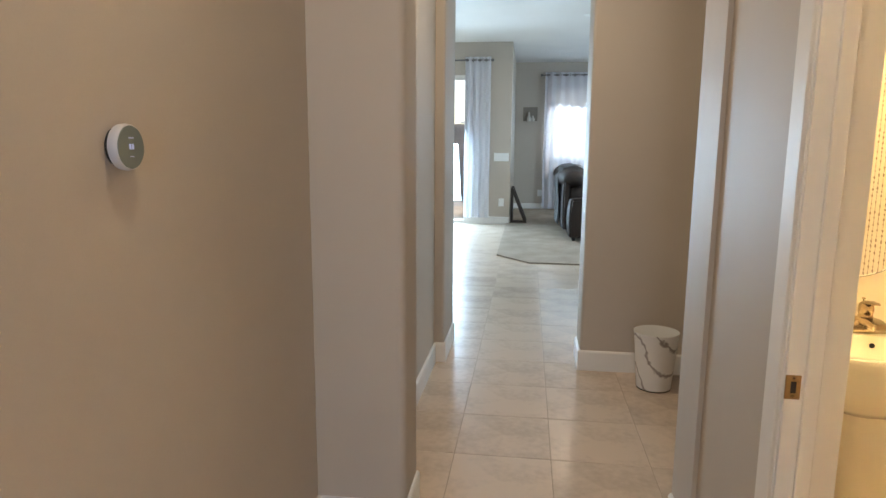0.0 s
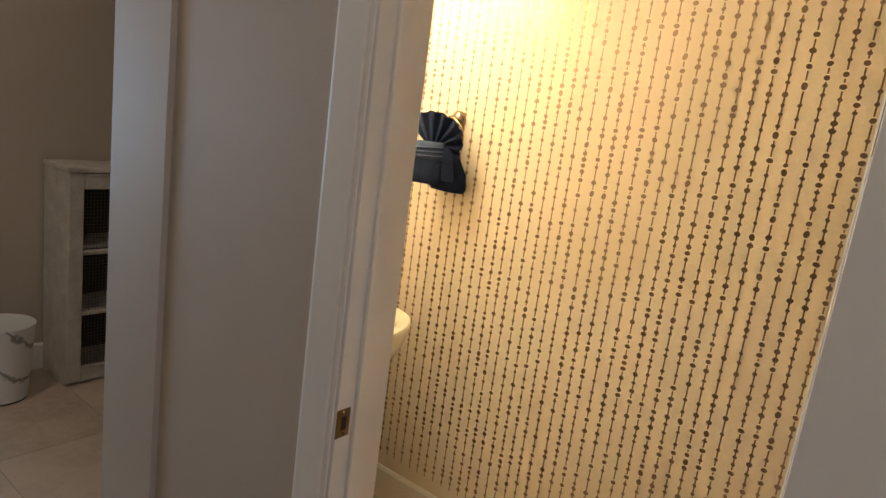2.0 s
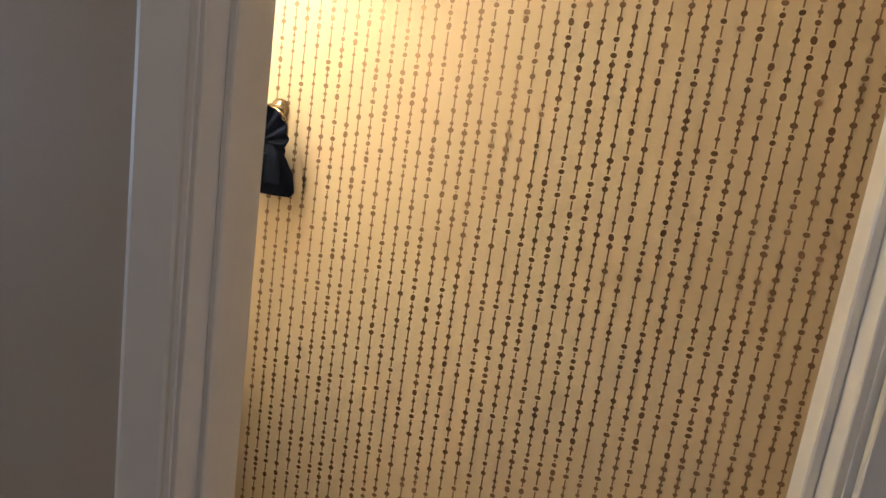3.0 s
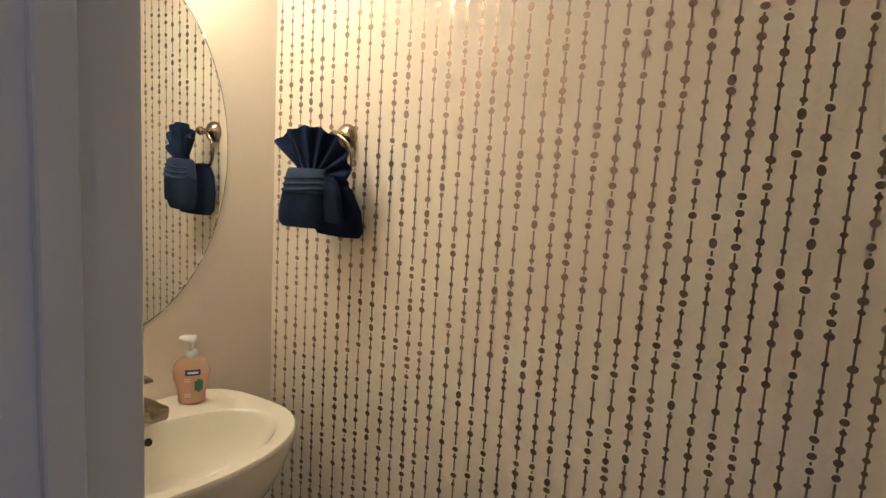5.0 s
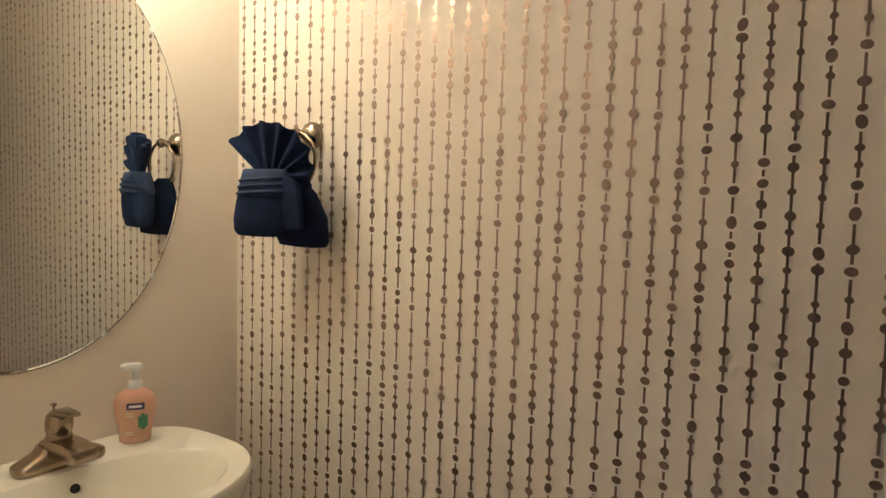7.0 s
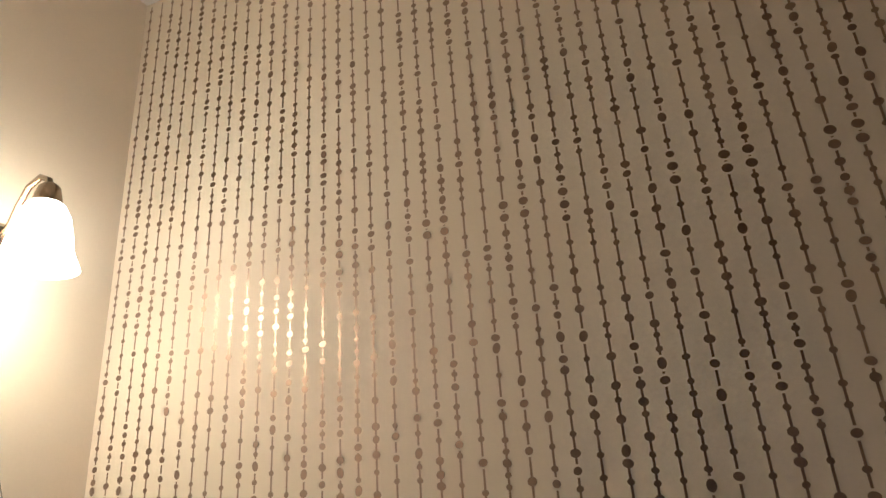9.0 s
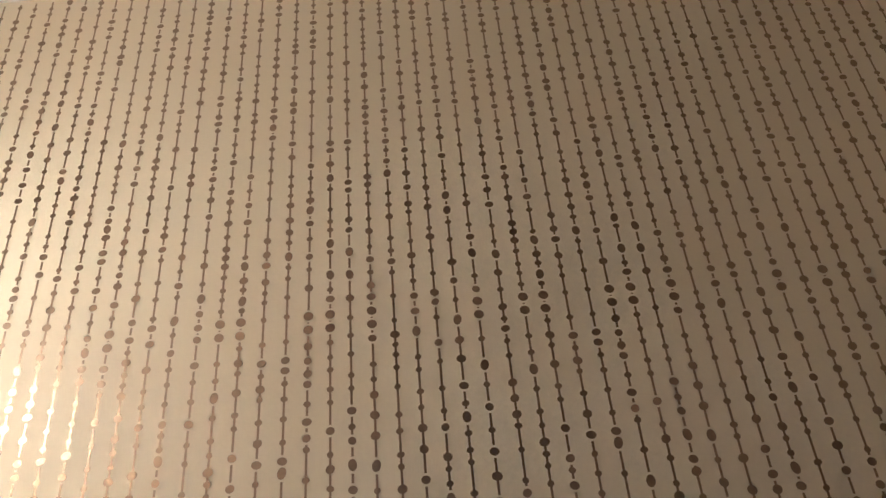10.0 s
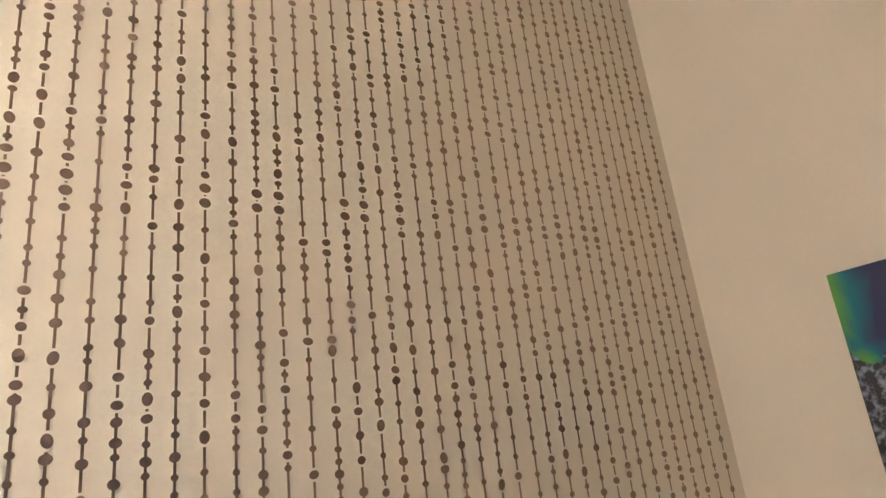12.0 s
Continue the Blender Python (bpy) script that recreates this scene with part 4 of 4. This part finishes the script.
rod("curtain_rod", (0.74, 11.38, 2.295), (2.78, 11.38, 2.295))
# this one hangs at the added side window, out of view
curtain((4.38, 9.2, 0.03), 0.7, 2.22, 5, "white sheer curtain hanging over the added, unseen side window", rz=-90, seed=7)

win = tagged(new("window_1"), "white framed window with half open blinds", "window", "", "structure")
win.matrix_world = ROOM
for a, b in (((0.92, 11.52, 0.75), (0.97, 11.60, 2.10)), ((2.55, 11.52, 0.75), (2.60, 11.60, 2.10)), ((0.97, 11.52, 0.75), (2.55, 11.60, 0.80)), ((0.97, 11.52, 2.05), (2.55, 11.60, 2.10)), ((1.73, 11.53, 0.80), (1.78, 11.59, 2.05))):
    part("window_frame", solid(a, b, 0.004), TRIM, win)
part("window_sill", solid((0.88, 11.44, 0.72), (2.64, 11.52, 0.75), 0.005), TRIM, win)
for k in range(15):
    z = 0.80 + k * 0.022
    part("blind_slat", solid((0.98, 11.485, z), (2.54, 11.508, z + 0.002)), PLASTIC, win)
for k, (x0, x1) in enumerate(((0.97, 1.73), (1.78, 2.55))):
    p = part("pane", solid((x0, 11.556, 0.80), (x1, 11.560, 2.05)), GLASS, win)
    p.visible_shadow = False

# unseen window, made up around the side fill
win2 = tagged(new("added_side_window"), "white framed side window, unseen, added to let in daylight", "window", "", "structure")
win2.matrix_world = ROOM
for a, b in (((4.52, 7.30, 0.75), (4.60, 7.35, 2.10)), ((4.52, 9.05, 0.75), (4.60, 9.10, 2.10)), ((4.52, 7.35, 0.75), (4.60, 9.05, 0.80)), ((4.52, 7.35, 2.05), (4.60, 9.05, 2.10))):
    part("window_frame", solid(a, b, 0.004), TRIM, win2)
slider = tagged(new("door_sliding"), "white framed sliding glass door", "sliding door", "", "structure")
slider.matrix_world = ROOM
for a, b in (((-2.30, 9.42, 0.0), (-2.24, 9.50, 2.08)), ((-0.36, 9.42, 0.0), (-0.30, 9.50, 2.08)), ((-2.24, 9.42, 2.02), (-0.36, 9.50, 2.08)), ((-2.24, 9.42, 0.0), (-0.36, 9.50, 0.04)), ((-1.33, 9.43, 0.04), (-1.27, 9.49, 2.02)), ((-0.42, 9.43, 1.42), (-0.30, 9.49, 1.45))):
    part("door_rail", solid(a, b, 0.003), TRIM, slider)
for x0, x1 in ((-2.24, -1.33), (-1.27, -0.36)):
    p = part("pane", solid((x0, 9.458, 0.04), (x1, 9.462, 2.02)), GLASS, slider)
    p.visible_shadow = False


def cushion(a, b, puff=0.03):
    bm = solid(a, b)
    bmesh.ops.subdivide_edges(bm, edges=bm.edges[:], cuts=3, use_grid_fill=True)
    c = (Vector(a) + Vector(b)) / 2
    h = [(abs(q - p) / 2) or 1 for p, q in zip(a, b)]
    for v in bm.verts:
        d = v.co - c
        u = [abs(d[i]) / h[i] for i in range(3)]
        for i in range(3):
            o = [u[j] for j in range(3) if j != i]
            v.co[i] += math.copysign(puff * (1 - o[0] ** 2) * (1 - o[1] ** 2) * u[i], d[i])
            v.co[i] -= math.copysign(puff * 0.7 * (o[0] * o[1]) ** 3 * u[i], d[i])
    bmesh.ops.bevel(bm, geom=[e for e in bm.edges if len(e.link_faces) == 2 and e.calc_face_angle(0) > radians(35)], offset=0.02, segments=2, affect="EDGES")
    return bm


def sofa(at, seats, rz, label):
    """A reclining sofa along its own x, its back towards +y."""
    ob = thing("reclining_sofa", at, label, "sofa", "reclining sofas", rz)
    w = 0.62
    total = seats * w + 0.44
    part("base", solid((0.02, 0.08, 0.05), (total - 0.02, 0.86, 0.28), 0.02, 2), LEATHER, ob, smooth=True)
    for x in (0.0, total - 0.22):
        part("armrest", cushion((x, 0.0, 0.04), (x + 0.22, 0.86, 0.62), 0.03), LEATHER, ob, smooth=True)
    for k in range(seats):
        x = 0.22 + k * w
        part("seat_cushion", cushion((x + 0.004, 0.02, 0.26), (x + w - 0.004, 0.66, 0.47), 0.03), LEATHER, ob, smooth=True)
        part("back_cushion", cushion((x + 0.004, 0.60, 0.42), (x + w - 0.004, 0.86, 0.80), 0.05), LEATHER, ob, smooth=True)
        part("headrest", cushion((x + 0.01, 0.64, 0.76), (x + w - 0.01, 0.94, 1.02), 0.05), LEATHER, ob, smooth=True)
        part("back_panel", cushion((x + 0.004, 0.84, 0.12), (x + w - 0.004, 0.93, 0.86), 0.015), LEATHER, ob, smooth=True)
    ob.scale.z *= 0.80
    for x in (0.06, total - 0.06):
        for y in (0.12, 0.80):
            part("foot", lathe([(0.0001, 0.0), (0.02, 0.0), (0.026, 0.052), (0.0001, 0.052)], 12, None, Matrix.Translation((x, y, 0.0))), BLACK, ob)
    return ob


sofa((1.90, 7.88, 0.014), 3, 90, "dark brown leather reclining sofa on the carpet")
sofa((2.30, 10.30, 0.014), 2, 0, "dark brown leather reclining sofa under the window")
throw = thing("throw_blanket", (0.945, 8.30, 0.095), "grey throw blanket hung over the sofa back", "blanket")
bm = bmesh.new()
rows = []
for i in range(13):
    y = i / 12 * 0.95
    w = 0.014 * math.sin(i * 1.3)
    rows.append([bm.verts.new(p) for p in ((0.30 + w, y, 0.765), (0.15, y, 0.785 + 0.5 * w), (0.03, y, 0.752 + w * 0.3), (-0.035 + w * 0.4, y, 0.62), (-0.020 + w, y, 0.35), (-0.020 + w, y, 0.05 + 0.3 * abs(w)))])
for a, b in zip(rows, rows[1:]):
    for i in range(5):
        bm.faces.new((a[i], a[i + 1], b[i + 1], b[i]))
bmesh.ops.solidify(bm, geom=bm.faces[:], thickness=0.012)
part("cloth", bm, GREYCLOTH, throw, smooth=True)

# dark folding stand leaning by the wall's end
stand = thing("folding_stand", (0.33, 9.50, 0.014), "dark stained wooden folding stand leaning by the wall", "stand")
for y in (0.0, 0.34):
    part("leg", loft([[Vector((x0 + dx, y + dy, z)) for dx, dy in ((-0.02, -0.018), (0.02, -0.018), (0.02, 0.018), (-0.02, 0.018))] for x0, z in ((0.20, 0.0), (0.0, 0.50))]), DARKWOOD, stand)
    part("back_leg", solid((-0.018, y - 0.016, 0.0), (0.014, y + 0.016, 0.49), 0.003), DARKWOOD, stand)
part("base_bar", solid((-0.01, -0.016, 0.0), (0.20, 0.016, 0.035), 0.003), DARKWOOD, stand)
part("cross_bar", solid((-0.02, 0.018, 0.44), (0.02, 0.322, 0.48), 0.003), DARKWOOD, stand)

niche = thing("wall_niche", (0.44, 11.5, 1.52), "square wall niche with painted-in shade, holding small cream figures", "niche")
# flat panel whose darker colour paints in the shade of the recess
part("niche_shade_panel", solid((0.0, -0.012, 0.0), (0.245, -0.001, 0.25), 0.002), mat("niche_shadow_paint", (0.26, 0.22, 0.18), 0.7, vary=0.1), niche)
for x, r, h in ((0.10, 0.035, 0.16), (0.165, 0.03, 0.10)):
    part("ornament", lathe([(0.0001, 0.0), (r, 0.0), (r * 1.1, h * 0.3), (r * 0.5, h * 0.6), (r * 0.7, h * 0.8), (0.0001, h)], 14, None, Matrix.Translation((x, -0.05, 0.012))), WHITEWOOD, niche, smooth=True)
part("niche_shelf", solid((0.0, -0.09, -0.002), (0.245, -0.012, 0.011), 0.002), PAINT, niche)


def wall_plate(at, w, h, kind):
    ob = thing("light_switch" if kind else "power_outlet", at, "white plastic rocker switch plate on the wall" if kind else "white plastic power outlet on the wall", "switch" if kind else "outlet")
    part("plate", solid((-w / 2, -0.007, -h / 2), (w / 2, -0.0005, h / 2), 0.003), PLASTIC, ob)
    n = 4 if kind else 1
    for k in range(n):
        cx = (k - (n - 1) / 2) * 0.046
        if kind:
            part("rocker", solid((cx - 0.016, -0.011, -0.033), (cx + 0.016, -0.007, 0.033), 0.002), PLASTIC, ob)
        else:
            for dz in (-0.02, 0.02):
                part("socket", solid((cx - 0.015, -0.0085, dz - 0.013), (cx + 0.015, -0.007, dz + 0.013), 0.003), PLASTIC, ob)
    return ob


wall_plate((0.17, 9.40, 0.95), 0.21, 0.115, True)
wall_plate((0.18, 9.40, 0.31), 0.075, 0.115, False)
wall_plate((0.76, 11.50, 0.29), 0.075, 0.115, False)

# kitchen counter's end past the wall
ROOM = Matrix.Identity(4)
base = thing("kitchen_base_cabinet", (1.35, 6.78, 0), "white painted kitchen base cabinet end", "cabinet")
part("carcass", solid((0.0, 0.0, 0.10), (0.62, 1.30, 0.875), 0.003), TRIM, base)
part("toe_kick", solid((0.05, 0.0, 0.0), (0.57, 1.30, 0.10)), DARKWOOD, base)
part("end_panel", solid((-0.012, 0.02, 0.11), (0.0, 1.28, 0.865), 0.003), TRIM, base)
top = tagged(part("countertop", solid((1.32, 6.75, 0.876), (2.01, 8.11, 0.915), 0.005, 2), STONE), "polished black granite kitchen countertop", "countertop")


# ---- floor tiles ----
floor = structure("floor", solid((-4.78, -2.6, -0.0055), (5.69, 15.14, -0.003)), GROUT, "beige square ceramic floor tiles with brown grout", "floor")
TW = 0.457
bm = box(bmesh.new(), (-TW / 2 + 0.0018, -TW / 2 + 0.0018, -0.003), (TW / 2 - 0.0018, TW / 2 - 0.0018, 0.0), 0.0005)
tile_mesh = finish("tile", bm, TILE)
tile_data = tile_mesh.data
bpy.data.objects.remove(tile_mesh)
far = bmesh.new()
X0, Y0 = 0.203, 3.165
for i in range(-11, 13):
    for j in range(-13, 21):
        x, y = X0 + (i + 0.5) * TW, Y0 + (j + 0.5) * TW
        if y > 12.1 or (x > 0.5 and y > 8.1) or x > 5.6 or x < -4.7:
            continue
        if -0.6 < x < 2.3 and -1.0 < y < 8.4:
            t = new("tile", tile_data)
            t.location = (x, y, 0)
            t.parent = floor
        elif y > 4.8:
            box(far, (x - TW / 2 + 0.0025, y - TW / 2 + 0.0025, -0.003), (x + TW / 2 - 0.0025, y + TW / 2 - 0.0025, 0.0))
tagged(part("far_tiles", far, TILE, floor), kind="stuff")
